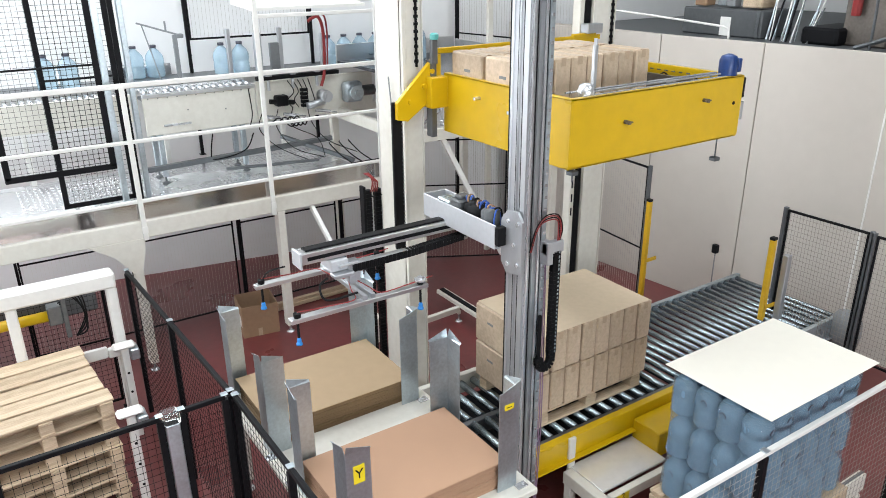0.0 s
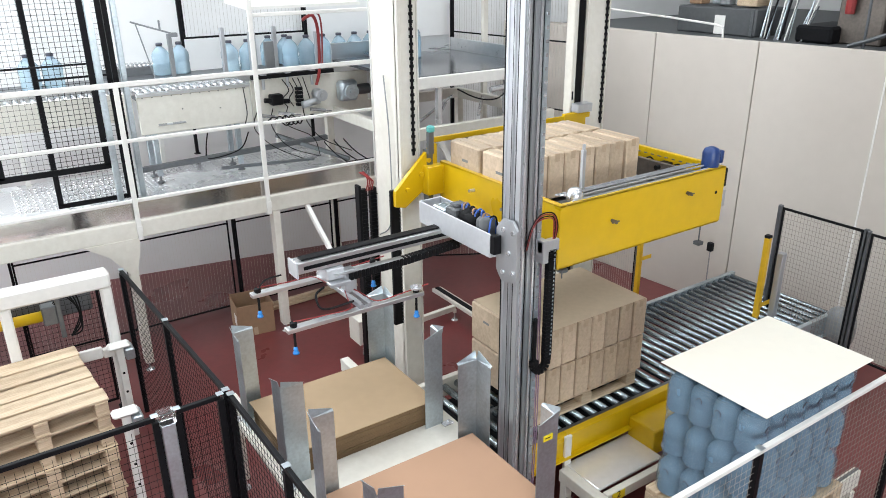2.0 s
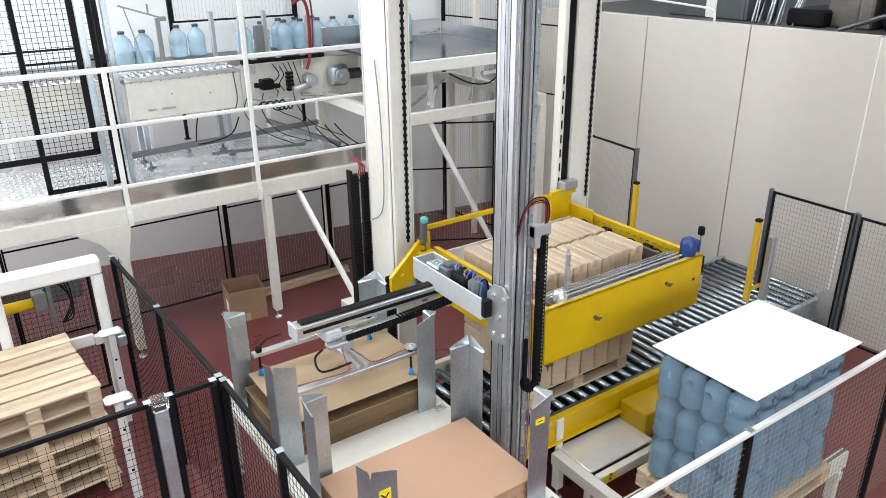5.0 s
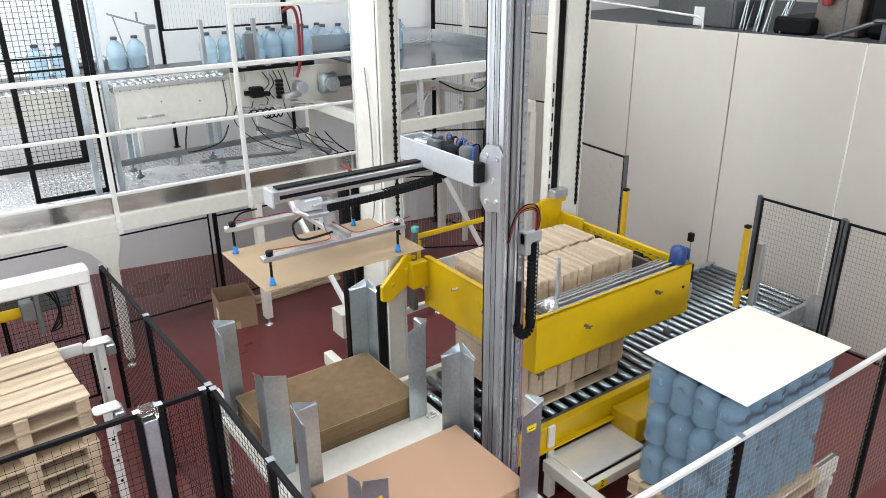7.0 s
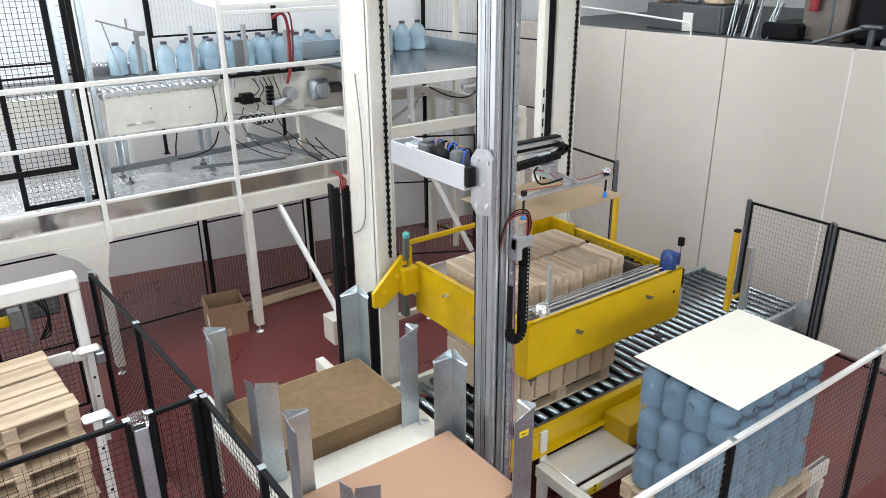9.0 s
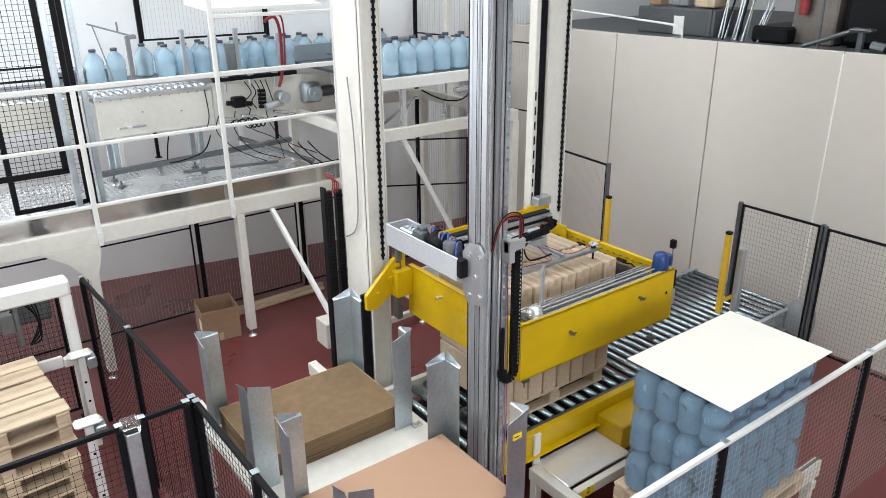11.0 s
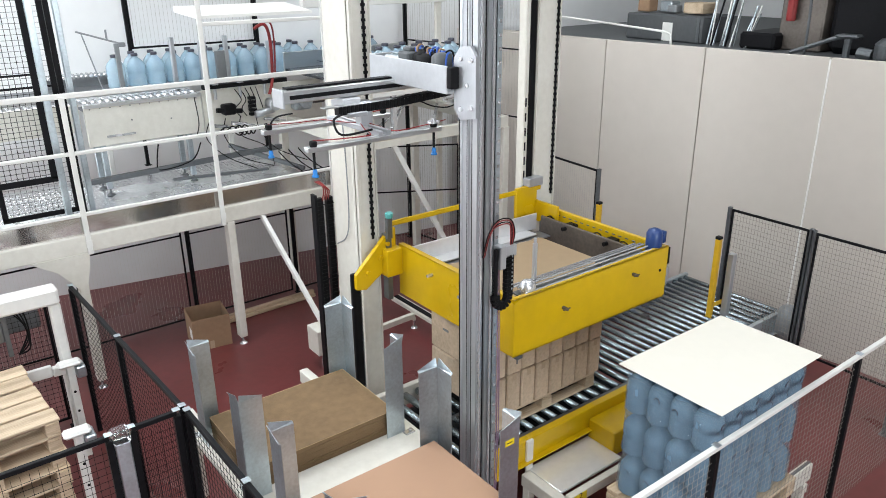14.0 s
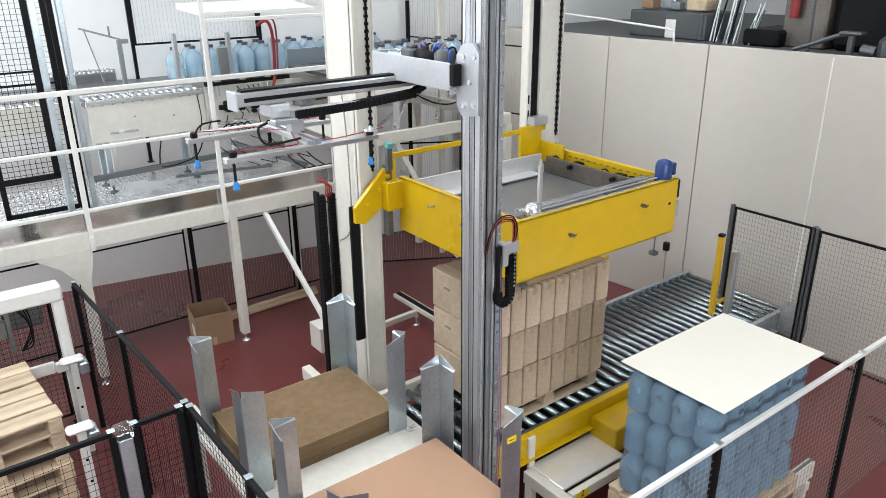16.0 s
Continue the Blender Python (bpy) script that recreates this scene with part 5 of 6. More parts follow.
# ---------------------------------------------------------------- layer table behind the columns
def layer_table():
    t = thing("layer_table", 5.3, 8.2, 0, "cream framed layer forming table with a dark belt", "layer table")
    bm = B()
    box(bm, 4.2, 6.5, 7.14, 7.22, 2.28, 2.42, 0.005)
    box(bm, 4.2, 6.5, 9.2, 9.28, 2.28, 2.42, 0.005)
    box(bm, 4.25, 4.33, 7.22, 9.2, 2.28, 2.42, 0.005)
    box(bm, 6.41, 6.5, 7.22, 9.2, 2.28, 2.42, 0.005)
    part("frame", bm, CREAM, t)
    part("belt", one_box(4.4, 6.3, 7.26, 9.25, 2.955, 2.995, 0.004), BELT, t, "dark shiny transfer belt")
    part("belt_edge", one_box(4.4, 6.35, 7.19, 7.255, 2.86, 2.99, 0.005), WHITE, t)
    part("back_guard", one_box(4.4, 6.3, 9.26, 9.29, 2.9, 3.2, 0.004), ALUX, t)
    part("end_guard", one_box(6.31, 6.34, 7.26, 9.25, 2.9, 3.16, 0.004), ALUX, t)
    bm = B()
    for x in (4.8, 5.8):
        box(bm, x - 0.03, x + 0.03, 7.25, 7.31, 2.42, 2.95, 0.004)
    rod(bm, (5.5, 7.2, 2.76), (6.0, 7.2, 2.79), 0.035, 10)
    bar(bm, (4.5, 7.3, 2.45), (5.9, 8.6, 2.45), 0.04, 0.02)
    bar(bm, (5.4, 7.3, 2.45), (6.2, 8.3, 2.45), 0.04, 0.02)
    bar(bm, (4.75, 7.25, 2.47), (4.95, 7.35, 2.65), 0.03, 0.03)
    part("linkage", bm, STEEL, t)
    bm = B()
    tube(bm, [(5.0, 7.18, 2.82), (5.3, 7.16, 2.68), (5.6, 7.16, 2.66), (5.85, 7.18, 2.84)], 0.009, 6)
    tube(bm, [(5.75, 7.18, 2.9), (5.8, 7.16, 2.72), (5.9, 7.16, 2.9)], 0.009, 6)
    part("cable", bm, RUBBER, t)
    for x in (4.29, 6.46):
        for y in (7.18, 9.24):
            bm = B()
            box(bm, x - 0.05, x + 0.05, y - 0.05, y + 0.05, 0.0, 2.28, 0.006)
            part("leg", bm, CREAM, t)
    bm = B()
    bar(bm, (4.72, 7.2, 2.3), (5.5, 7.0, 0.7), 0.06, 0.06)
    part("brace", bm, WHITE, t)
    # upper cross beams between the columns
    u = thing("cross_frame", 4.0, 5.6, 3.9, "cream cross beam joining the lift columns", "frame")
    part("beam", one_box(3.0, 5.2, 5.2, 5.3, 5.4, 5.6, 0.006), CREAM, u)
    v = thing("pusher_unit", 5.4, 8.6, 2.9, "white pusher bar with a grey drive box above the table", "pusher")
    part("pusher_bar", one_box(4.4, 6.6, 8.6, 8.7, 3.78, 3.98, 0.006), WHITE, v)
    part("drive_box", one_box(5.6, 5.95, 8.5, 8.72, 3.98, 4.3, 0.01), GREY, v)
    part("support", one_box(6.45, 6.53, 8.62, 8.68, 0.0, 3.78, 0.004), CREAM, v)


layer_table()
TRAYB = []
for j in range(2):
    for i in range(6):
        hy = 8.75 + 0.25 * (i // 2) + 0.08 * j
        hx = (0.555 + 0.028 * (i % 2) + 0.028 * j * 0 + 0.03 * (i % 2)) * hy
        TRAYB.append((bottle(hx, hy, 2.997, "water bottles on the layer table"), hx, hy, 4.72 + 0.25 * i, 7.42 + 0.26 * j, i, j))


# ---------------------------------------------------------------- fences and guards
MESHLABEL = "black framed wire mesh safety fence panel"
# behind the platform, on the hall floor
for x0, x1 in ((0.2, 1.36), (1.44, 2.60), (2.68, 4.02), (4.1, 5.2)):
    fence_panel((x0, 8.78), (x1, 8.78), 0.06, 1.70, MESHLABEL + " standing below the platform", bars=(1.18,), pitch=(0.04, 9), mesh_mat=CREAM, wire=0.0009, w=0.03, fw=0.02, post_ends=(True, False))
fence_panel((5.26, 8.9), (6.5, 8.2), 0.06, 1.85, MESHLABEL + " behind the layer table", bars=(1.18,), pitch=(0.04, 9), mesh_mat=CREAM, wire=0.0009, w=0.03, fw=0.02, post_ends=(True, False))
# far right between column and partition
fence_panel((6.85, 7.0), (6.72, 5.77), 0.1, 1.93, MESHLABEL + " beside the light barrier", bars=(0.9,), pitch=(0.04, 9), post_mat=DARKSTEEL, mesh_mat=OLDGREY)
fence_panel((6.95, 7.3), (6.6, 9.6), 0.1, 4.0, "tall " + MESHLABEL + " behind the layer table", bars=(2.3, 3.2), pitch=(0.05, 9), mesh_mat=OLDGREY)
# fence at the end of the roller bed
fence_panel((7.0, 4.12), (7.0, 3.27), 0.50, 1.80, MESHLABEL + " at the roller conveyor's end", pitch=(0.034, 0.05), foot=0.0, post_mat=DARKSTEEL, mesh_mat=MESHGREY, wire=0.0019)
fence_panel((7.0, 3.20), (7.0, 2.25), 0.50, 1.79, MESHLABEL + " at the roller conveyor's end", pitch=(0.034, 0.05), foot=0.0, post_mat=DARKSTEEL, mesh_mat=MESHGREY, wire=0.0019)
# on the platform
fence_panel((0.25, 8.08), (1.27, 8.08), 2.3, 4.3, "tall " + MESHLABEL + " on the platform", bars=(3.33,), pitch=(0.05, 0.05), foot=ZD, w=0.06, fw=0.06, post_ends=(False, True), post_mat=GALV)
fence_panel((0.72, 8.16), (1.44, 8.16), 1.93, 4.3, "black framed mesh gate panel on the platform", bars=(3.2,), pitch=(0.05, 0.05), foot=ZD, w=0.05, fw=0.05, post_ends=(False, True), post_mat=BLACK)
gp = thing("gate_profile", 1.57, 8.16, ZD, "tall aluminium gate profile on the platform", "profile")
part("profile", one_box(1.525, 1.58, 8.14, 8.2, ZD, 4.4, 0.006), GALV, gp)
fence_panel((2.75, 10.2), (4.4, 10.1), 3.3, 5.0, MESHLABEL + " behind the bottle lane", bars=(4.0,), pitch=(0.05, 9), foot=ZD, mesh_mat=OLDGREY)


def light_barriers():
    for x, y, z1 in ((6.72, 4.06, 1.55), (6.66, 5.66, 1.55)):
        t = thing("light_barrier_post", x, y, 0, "yellow light barrier post with a black cap", "light barrier", "light barriers")
        part("post", one_box(x - 0.028, x + 0.028, y - 0.028, y + 0.028, 0.02, z1, 0.006), ORANGE, t)
        part("cap", one_box(x - 0.03, x + 0.03, y - 0.03, y + 0.03, z1, z1 + 0.03, 0.005), BLACK, t)
        part("foot", one_box(x - 0.08, x + 0.08, y - 0.08, y + 0.08, 0, 0.02, 0.003), BLACK, t)
        part("bracket", one_box(x - 0.02, x + 0.16, y - 0.05, y - 0.04, 0.78, 0.83, 0.003), ORANGE, t)
    t = thing("barrier_profile", 6.85, 3.98, 0, "grey aluminium profile beside the light barrier", "profile")
    part("profile", one_box(6.83, 6.90, 3.93, 4.0, 0, 1.38, 0.006), ALU, t)
    t = thing("photo_sensor", 7.5, 5.2, 0, "small black photo sensor on a thin stand", "sensor")
    bm = B()
    rod(bm, (7.4, 5.2, 0.0), (7.4, 5.2, 0.88), 0.008, 8)
    part("stand", bm, STEEL, t)
    part("sensor_body", one_box(7.37, 7.43, 5.17, 5.24, 0.87, 0.98, 0.008), BLACK, t)
    t = thing("conveyor_drive", 7.45, 3.55, 0, "grey covered drive beside the roller bed", "drive")
    bm = B()
    lathe(bm, 7.42, 3.52, 0.4, [(0.16, 0), (0.17, 0.1), (0.16, 0.25), (0.1, 0.34), (0.03, 0.36)], 12)
    part("cover", bm, GREY, t, smooth=True)
    part("stand", one_box(7.33, 7.5, 3.44, 3.6, 0, 0.4, 0.01), GREY, t)


light_barriers()


def handrail(name, label, a, b, mat, n, wire=0.0018, mesh_mat=None):
    """A low barrier with a top tube, mesh and posts between two floor points."""
    t = thing(name, (a[0] + b[0]) / 2, (a[1] + b[1]) / 2, 0, label, "fence", "safety barriers")
    A, Bv = Vector(a), Vector(b)
    bm = B()
    bar(bm, A, Bv, 0.034, 0.034)
    part("top_rail", bm, mat, t)
    for i in range(n + 1):
        p = A.lerp(Bv, i / n)
        bm = B()
        box(bm, p.x - 0.022, p.x + 0.022, p.y - 0.022, p.y + 0.022, 0.0, p.z - 0.02, 0.003)
        part("post", bm, BLACK, t)
        part("post_cap", one_box(p.x - 0.024, p.x + 0.024, p.y - 0.024, p.y + 0.024, p.z + 0.021, p.z + 0.026, 0.002), GALV, t)
    bm = B()
    mesh_fill(bm, a[:2], b[:2], 0.12, A.z - 0.05, 0.05, 0.05, wire)
    part("wire_mesh", bm, mesh_mat or BLACK, t)
    return t


handrail("safety_barrier", "mesh safety barrier with a white top rail beside the bottle pack", (1.75, 1.98, 1.55), (7.15, 1.98, 1.55), WHITE, 3, 0.0012, MESHGREY)
handrail("safety_barrier", "black mesh safety barrier beside the sheet magazine", (1.16, 4.34, 1.55), (1.19, 2.5, 1.55), BLACK, 2)
handrail("safety_barrier", "black mesh safety barrier beside the pallet dispenser", (1.02, 7.0, 1.55), (1.15, 4.41, 1.55), BLACK, 2)
handrail("safety_barrier", "black mesh safety barrier in front of the pallet stack", (0.67, 4.36, 1.55), (-1.2, 4.34, 1.55), BLACK, 2)
handrail("safety_barrier", "short black mesh safety barrier beside the gate post", (0.81, 4.37, 1.55), (1.10, 4.38, 1.55), BLACK, 1)


def gate_post():
    t = thing("gate_post", 0.74, 4.36, 0, "square galvanised gate post with a plastic cap", "post")
    part("tube", one_box(0.695, 0.785, 4.32, 4.41, 0, 1.5, 0.006), GALV, t)
    part("cap", one_box(0.687, 0.793, 4.312, 4.418, 1.5, 1.58, 0.008), WINDOWGLASS, t, "clear plastic cap")


gate_post()


# ---------------------------------------------------------------- pallet dispenser
def dispenser():
    t = thing("pallet_dispenser", 0.2, 5.9, 0, "white framed pallet dispenser with a yellow lifting arm", "pallet dispenser")
    bm = B()
    box(bm, -0.9, 0.88, 6.74, 6.92, 1.52, 1.67, 0.02)
    part("top_beam", bm, WHITE, t)
    for x in (0.79, -0.02):
        bm = B()
        box(bm, x, x + 0.09, 6.76, 6.9, 0.0, 1.52, 0.015)
        part("upright", bm, WHITE, t)
    bm = B()
    box(bm, 0.15, 0.70, 6.735, 6.765, 0.85, 0.97, 0.01)
    box(bm, 0.70, 0.86, 6.70, 6.76, 0.86, 0.95, 0.008)
    part("guide_frame", bm, WHITE, t)
    for y, dx in ((5.44, -0.06), (6.60, 0.13)):
        bm = B()
        box(bm, 0.60 + dx, 0.80 + dx, y, y + 0.12, 0.955, 1.0, 0.02)
        part("corner_guide", bm, WHITE, t)
        bm = B()
        box(bm, 0.74 + dx, 0.82 + dx, y - 0.02, y + 0.14, 0.84, 0.95, 0.01)
        part("cylinder", bm, GALV, t)
        bm = B()
        box(bm, 0.67 + dx, 0.735 + dx, y + 0.03, y + 0.10, 0.0, 0.955, 0.006)
        part("guide_post", bm, WHITE, t)
        for z in (0.3, 0.5, 0.7):
            bm = B()
            rod(bm, (0.70 + dx, y + 0.026, z), (0.70 + dx, y + 0.031, z), 0.012, 10)
            part("bolt_hole", bm, BLACK, t)
    bm = B()
    rod(bm, (-0.6, 7.02, 1.28), (0.32, 7.02, 1.28), 0.05, 12)
    part("lifting_arm", bm, YELLOW, t, "yellow lifting cylinder", True)
    bm = B()
    box(bm, 0.30, 0.42, 6.95, 7.08, 1.2, 1.38, 0.01)
    box(bm, 0.42, 0.46, 6.95, 7.0, 1.05, 1.5, 0.004)
    part("valve_block", bm, DARKSTEEL, t)
    bm = B()
    for k in range(4):
        tube(bm, [(0.4, 7.0, 1.36 + 0.03 * k), (0.5 + 0.03 * k, 6.95, 1.46), (0.6, 6.95, 1.26 - 0.05 * k), (0.5, 6.96, 1.05)], 0.007, 6)
    part("cable", bm, RUBBER, t)
    part("hood", one_box(-1.2, 0.76, 7.32, 7.74, 1.1, 1.34, 0.02), DARKSTEEL, t, "grey sheet hood")
    fence_panel((0.82, 7.25), (-0.9, 7.25), 0.1, 1.45, MESHLABEL + " behind the pallet dispenser", pitch=(0.05, 0.05))


dispenser()
rg = random.Random(11)
for k in range(7):
    wide_pallet(0.12 + rg.uniform(-0.012, 0.012), 6.2 + rg.uniform(-0.012, 0.012), 0.02 + k * 0.145, 5 + rg.uniform(-0.8, 0.8))


# ---------------------------------------------------------------- small things on the floor
def open_box():
    x0, x1, y0, y1, h, w = 2.36, 2.80, 7.93, 8.37, 0.40, 0.008
    t = thing("open_cardboard_box", (x0 + x1) / 2, (y0 + y1) / 2, 0, "empty open brown cardboard box on the red floor", "cardboard box")
    for dims in ((x0, x1, y0, y0 + w, 0.006, h), (x0, x1, y1 - w, y1, 0.006, h), (x0, x0 + w, y0 + w, y1 - w, 0.006, h), (x1 - w, x1, y0 + w, y1 - w, 0.006, h)):
        part("side_wall", one_box(*dims, 0.001), OLDBOX, t)
    part("bottom", one_box(x0, x1, y0, y1, 0.0, 0.006, 0.001), OLDBOX, t)
    bm = B()
    box(bm, x0 + 0.18, x0 + 0.23, y0 - 0.0015, y0, 0.0, 0.1, 0)
    part("tape", bm, TAPE, t)
    bm = B()
    box(bm, x0 - 0.0015, x0, y0 + 0.06, y0 + 0.2, 0.12, 0.26, 0)
    part("paper_label", bm, WHITE, t, "white paper label")
    t.rotation_euler = (0, 0, radians(-8))
    for k, (y, z) in enumerate(((8.45, 0.0), (8.52, 0.0), (8.48, 0.045))):
        bm = B()
        bar(bm, (2.95, y, z + 0.03), (4.2, y + 0.05, z + 0.03), 0.06, 0.045)
        solo("timber_batten", bm, WOOD, "raw pine batten lying on the floor", "batten", group="battens on the floor")


open_box()


GX = 4.82


def floor_frame():
    """Low cream guide frame behind the stack."""
    t = thing("guide_frame", GX, 6.5, 0, "low cream guide frame with a black strip on feet", "guide frame")
    bm = B()
    bar(bm, (GX, 7.42, 0.2), (GX, 5.75, 0.2), 0.13, 0.05)
    part("rail", bm, CREAM, t)
    bm = B()
    bar(bm, (GX, 7.4, 0.231), (GX, 5.77, 0.231), 0.07, 0.012)
    part("wear_strip", bm, BLACK, t)
    bm = B()
    bar(bm, (4.1, 6.86, 0.16), (GX - 0.07, 6.9, 0.16), 0.06, 0.07)
    part("cross_bar", bm, CREAM, t)
    foot_leg(t, GX - 0.08, 6.88, 0.15, w=0.04)
    foot_leg(t, GX, 5.85, 0.18, w=0.04)
    foot_leg(t, 4.12, 6.86, 0.14, w=0.04)
    u = thing("cable_chain", 2.8, 5.45, 0, "black cable drag chain running up beside the column", "cable chain")
    for x in (2.88, 2.975):
        bm = B()
        chain_links(bm, [(x, 5.6, 0.05), (x, 5.6, 2.38)], 0.05, 0.06)
        part("chain", bm, RUBBER, u)
    part("tray", one_box(2.82, 2.845, 5.56, 5.64, 0.02, 2.42, 0.004), BLACK, u)
    bm = B()
    for k in range(4):
        tube(bm, [(2.90 + 0.02 * k, 5.58, 2.36), (2.91 + 0.018 * k, 5.56, 2.43), (2.89 + 0.018 * k, 5.54, 2.50 - 0.012 * k), (2.84 + 0.014 * k, 5.58, 2.54)], 0.006, 6)
    part("hose", bm, CABLERED, u, "red hoses above the chain")
    bm = B()
    tube(bm, [(2.93, 5.4, 2.0), (2.935, 5.2, 2.2), (2.93, 5.18, 2.9), (2.935, 5.25, 3.4)], 0.006, 6)
    solo("column_cable", bm, GREY, "thin grey cable clipped to the lift column", "cable")


floor_frame()


# ---------------------------------------------------------------- storage above the panelled room
def loft():
    t = thing("storage_cabinet", 9.2, 7.0, 3.25, "dark grey steel storage cabinet on the loft", "cabinet")
    part("body", one_box(8.8, 9.5, 5.97, 7.22, 3.25, 3.60, 0.02), DARKGREY, t)
    part("paper", one_box(8.785, 8.797, 6.42, 6.58, 3.26, 3.5, 0.001), WHITE, t)
    part("door_edge", one_box(8.785, 8.797, 6.0, 6.04, 3.26, 3.6, 0.001), DARKSTEEL, t)
    for x, y, z, w, h, mt, lb in ((8.85, 7.08, 3.62, 0.2, 0.16, OLDBOX, "brown cardboard box on the cabinet"), (9.0, 6.82, 3.62, 0.2, 0.14, GALV, "grey metal tin on the cabinet"), (8.9, 6.62, 3.62, 0.15, 0.1, GREY, "small grey case on the cabinet"), (8.9, 6.36, 3.62, 0.3, 0.14, WOOD, "pine crate on the cabinet")):
        solo("crate", one_box(x, x + w, y - w, y, z, z + h, 0.015), mt, lb, "box")
    r = random.Random(5)
    for k in range(18):
        bm = B()
        y = 5.92 - k * 0.036
        rod(bm, (8.75 + r.uniform(0, 0.2), y, 3.25), (9.1, y + r.uniform(-0.05, 0.03), 4.5 - r.uniform(0, 0.5) - (0.75 if k > 12 else 0)), r.uniform(0.005, 0.013), 6)
        solo("metal_tube", bm, (GALV, WHITE, DARKSTEEL, GALV, BLACK)[k % 5], "thin metal tube leaning on the loft", "tube", group="leaning tubes")
    t = thing("dark_machine", 9.3, 3.6, 3.25, "dark idle machine stored on the loft", "machine")
    part("body", one_box(8.8, 9.6, 4.95, 5.42, 3.25, 3.45, 0.03), BLACK, t)
    part("cover", one_box(9.0, 10.4, 0.5, 4.42, 3.25, 4.9, 0.08), BLACK, t)
    bm = B()
    tube(bm, [(8.6, 4.62, 3.28), (8.6, 4.4, 3.36), (8.6, 4.15, 3.46), (8.6, 4.0, 3.5)], 0.025, 8)
    tube(bm, [(8.6, 4.45, 3.26), (8.6, 4.45, 3.6), (8.6, 4.47, 3.9), (8.6, 4.55, 3.95), (8.6, 4.75, 3.95)], 0.016, 8)
    box(bm, 8.52, 8.68, 3.85, 4.1, 3.48, 3.52, 0.02)
    rod(bm, (8.6, 3.98, 3.25), (8.6, 3.98, 3.5), 0.04, 8)
    rod(bm, (8.6, 3.85, 3.34), (8.6, 3.7, 3.32), 0.06, 10)
    lathe(bm, 8.55, 3.5, 3.25, [(0.14, 0), (0.16, 0.06), (0.16, 0.2), (0.1, 0.26)], 14)
    part("pipework", bm, DARKSTEEL, t)
    solo("grey_locker", one_box(9.0, 9.5, 4.48, 5.02, 3.25, 5.2, 0.02), BROWNGREY, "grey upright locker on the loft", "locker")
    bm = B()
    lathe(bm, 8.93, 4.85, 3.6, [(0.05, 0), (0.055, 0.02), (0.055, 0.45), (0.03, 0.5)], 10)
    solo("fire_extinguisher", bm, CABLERED, "red extinguisher on the locker", "extinguisher")
    t = thing("loft_rail", 8.4, 6.5, 3.25, "thin pale pipe rail on the panel wall", "rail")
    bm = B()
    tube(bm, [(8.1, 8.6, 3.56), (8.1, 7.7, 3.54), (8.1, 6.2, 3.46), (8.1, 6.0, 3.44), (8.1, 5.93, 3.40), (8.1, 5.92, 3.26)], 0.014, 8)
    part("pipe", bm, WHITE, t)


loft()


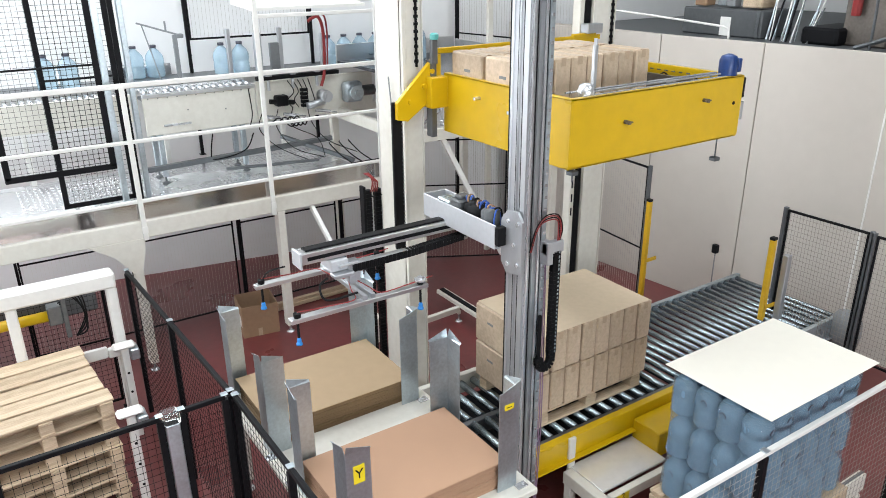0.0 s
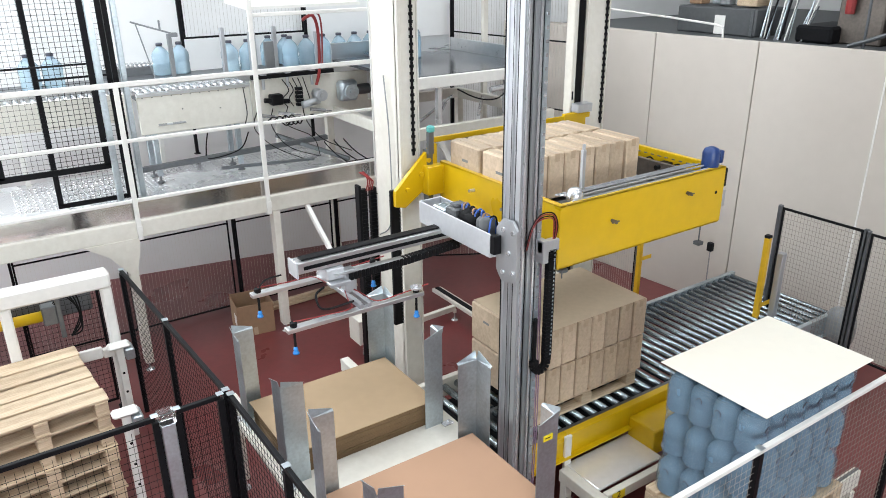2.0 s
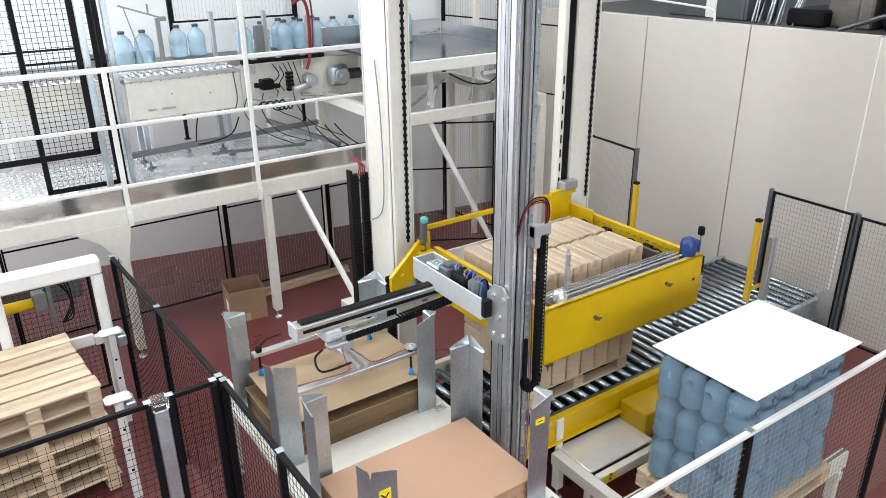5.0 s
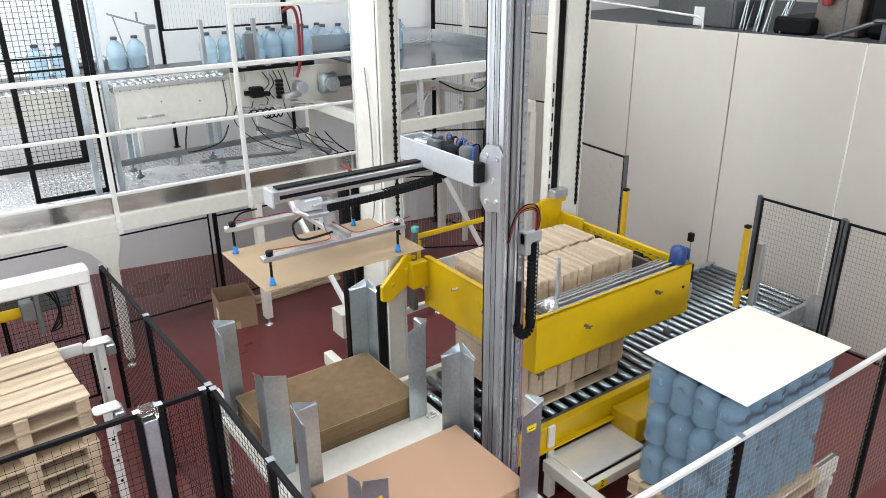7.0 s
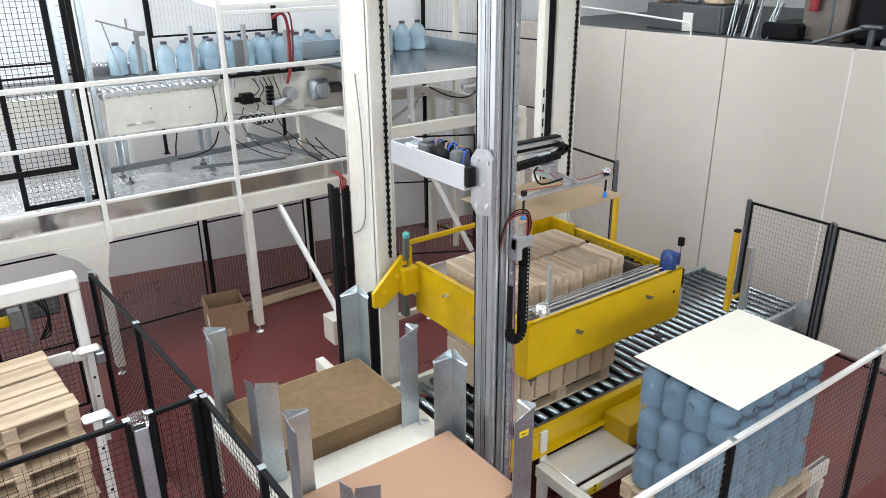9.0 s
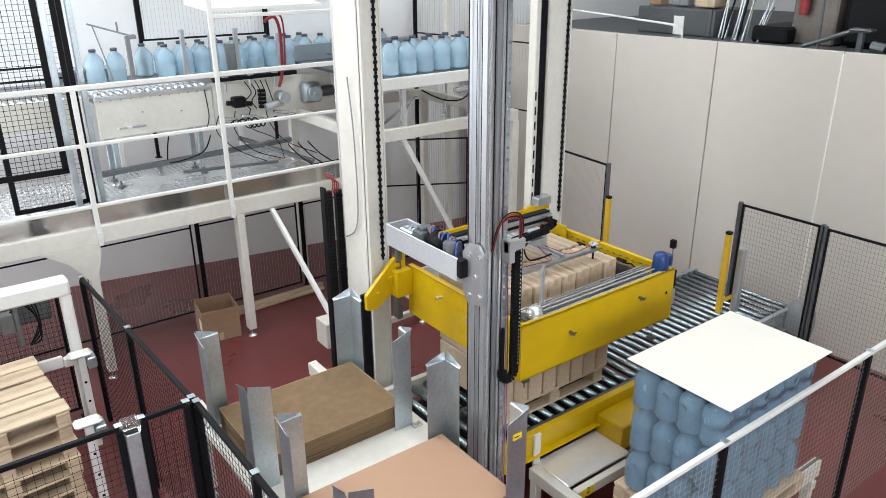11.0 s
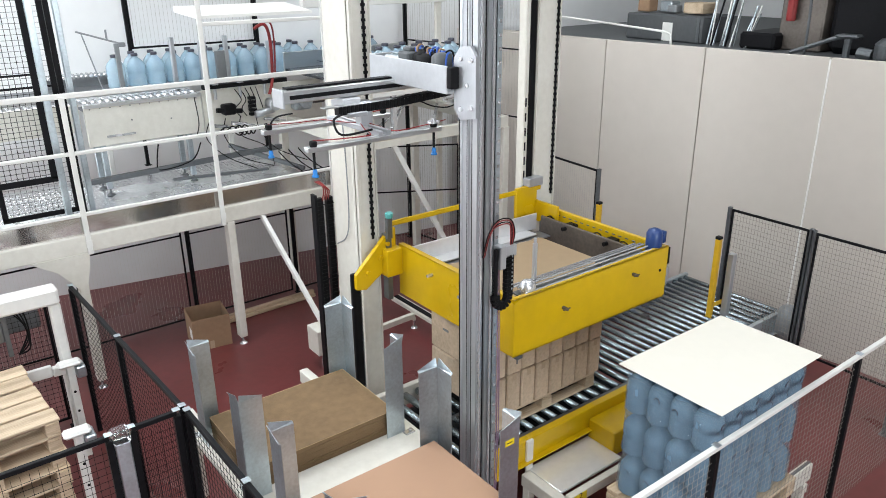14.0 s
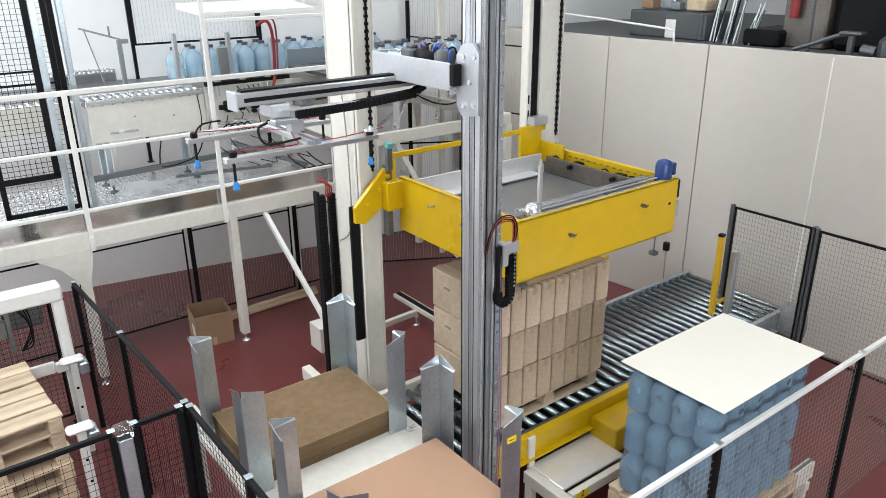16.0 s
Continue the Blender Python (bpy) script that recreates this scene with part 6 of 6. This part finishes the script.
# ---------------------------------------------------------------- everything that moves
def motions():
    head_z = [(0, 3.44), (0.55, 3.44), (0.8, 3.40), (1.0, 3.31), (1.5, 3.045), (2.0, 2.72), (2.5, 2.39), (3.0, 2.08), (3.3, 1.94), (3.5, 1.885), (4.0, 1.865), (5.0, 1.82),
              (6.5, 1.805), (9.2, 1.80), (11.0, 1.81), (11.5, 1.83), (12.0, 1.86), (12.5, 1.90), (13.0, 1.945), (13.5, 2.01), (14.0, 2.065), (14.5, 2.13), (15.0, 2.18), (15.5, 2.36), (16.0, 2.63)]
    walk(HEAD, [(t, pose(0, 0, z)) for t, z in head_z])
    shut = [(0, 1.0), (3.1, 1.0), (3.9, 0.0), (13.2, 0.0), (14.0, 0.06), (15.0, 0.27), (15.5, 0.45), (16.0, 0.66)]
    for k, ob in enumerate(SLATS):
        walk(ob, [(t, pose(0, -0.092 * k * f, -0.0002 * k)) for t, f in shut])
    # the layer rides down in the head, is pushed square and set on the stack
    rest = ZP + 2 * (CH + 0.004)
    lay = [(0, 3.265, -0.10, 0.20), (0.55, 3.265, -0.10, 0.20), (0.8, 3.225, -0.10, 0.20), (1.0, 3.14, -0.10, 0.20), (1.5, 2.88, -0.10, 0.19), (2.0, 2.56, -0.095, 0.17), (2.5, 2.21, -0.085, 0.12),
           (3.0, 1.89, -0.07, 0.05), (3.3, 1.74, -0.06, 0.02), (3.5, 1.67, -0.04, 0.01), (4.0, 1.56, -0.01, 0), (4.6, rest, 0, 0), (5.0, rest, 0, 0), (16.0, rest, 0, 0)]
    for c, x, y, r in TOP_LAYER:
        walk(c, [(t, pose(x + dx, y + dy, z, 0, 0, math.degrees(r))) for t, z, dx, dy in lay])
    grip_z = [(0, 2.63), (1.5, 2.63), (1.8, 2.61), (2.0, 2.56), (2.5, 2.28), (3.0, 1.97), (3.3, 1.85), (3.5, 1.82), (4.2, 1.83), (4.8, 1.9), (5.4, 2.2), (6.0, 2.56), (6.5, 2.82), (6.8, 2.96), (7.0, 3.0), (9.2, 3.01),
              (9.6, 2.95), (10.2, 2.7), (10.8, 2.45), (11.2, 2.37), (11.5, 2.37), (12.0, 2.52), (12.5, 2.80), (13.0, 3.10), (13.5, 3.395), (14.0, 3.69), (14.5, 3.95), (14.8, 4.01), (15.0, 4.02), (15.5, 3.945), (16.0, 3.69)]
    grip_z = [(t, z - 0.035) for t, z in grip_z]
    walk(GRIP, [(t, pose(0, 0, z)) for t, z in grip_z])
    tool_x = [(0, 0), (7.05, 0), (7.3, 0.12), (7.5, 0.36), (7.7, 0.66), (7.9, 0.96), (8.1, 1.28), (8.3, 1.60), (8.5, 1.88), (8.7, 2.05), (8.9, 2.1), (13.0, 2.1), (13.2, 2.0), (13.4, 1.7), (13.6, 1.3), (13.8, 0.9),
              (14.0, 0.52), (14.2, 0.28), (14.5, 0.08), (14.8, 0), (16, 0)]
    walk(RAIL, [(t, pose(0.6 * x, 0, 0)) for t, x in tool_x])
    walk(TOOL, [(t, pose(x, 0, 0)) for t, x in tool_x])
    shift = [(0, 0.40), (0.5, 0.27), (1.0, 0.135), (1.4, 0.015), (1.6, 0), (16, 0)]
    walk(MAG, [(t, pose(1.95, 3.7 + y, 0)) for t, y in shift])
    for u in MAG_STACKS:
        x, y0, z = ORIGIN[u]
        walk(u, [(t, pose(x, y0 + y, z)) for t, y in shift])
    # the sheet waits in the magazine, is lifted, carried over and laid on the cartons

    def at(rows, t):
        return float(np.interp(t, [r[0] for r in rows], [r[1] for r in rows]))
    rows = [(t, pose(1.95, 4.295 + y, 1.237)) for t, y in shift if t < 2] + [(4.2, pose(1.95, 4.295, 1.237))]
    for t in (4.8, 5.4, 6.0, 6.5, 6.8, 7.05, 7.3, 7.5, 7.7, 7.9, 8.1, 8.3, 8.5, 8.7, 8.9, 9.2, 9.6, 10.2, 10.8, 11.2):
        rows.append((t, pose(2.0 + at(tool_x, t), 4.26, max(1.24, at(grip_z, t) - 0.58))))
    rows += [(11.5, pose(4.08, 4.25, ZP + 3 * (CH + 0.004) + 0.002)), (16, pose(4.08, 4.25, ZP + 3 * (CH + 0.004) + 0.002))]
    walk(HELD, rows)
    # bottles drift along the lane and fill the layer table
    for ob, y, rows in LANE:
        walk(ob, [(t, pose(x, y, 2.873)) for t, x in rows])
    for ob, hx, hy, fx, fy, i, j in TRAYB:
        if j == 1 and i >= 4:
            rows = [(0, pose(hx, hy, 2.997)), (6.6, pose(hx, hy, 2.997)), (8.6, pose(5.75 + 0.27 * (i - 4), 9.08, 2.997)), (9.3, pose(5.9 + 0.27 * (i - 4), 9.08, 2.997))]
        else:
            rows = [(0, pose(hx, hy, 2.997)), (9.3, pose(hx, hy, 2.997))]
        walk(ob, rows + [(10.9, pose(fx, fy, 2.997)), (16, pose(fx, fy, 2.997))])
    bend_z = [(t, 1.615 + (z - 2.595) * 0.48) for t, z in grip_z]
    walk(BEND, [(t, pose(0, 0, z)) for t, z in bend_z])
    walk(STRAND, [(t, pose(0, 0, z)) for t, z in bend_z])
    for i, ob in enumerate(LINKS):
        walk(ob, [(t, pose(0, 0, min(z + 0.10 + 0.147 * i, CHAIN_TOP - 0.13))) for t, z in bend_z])


motions()
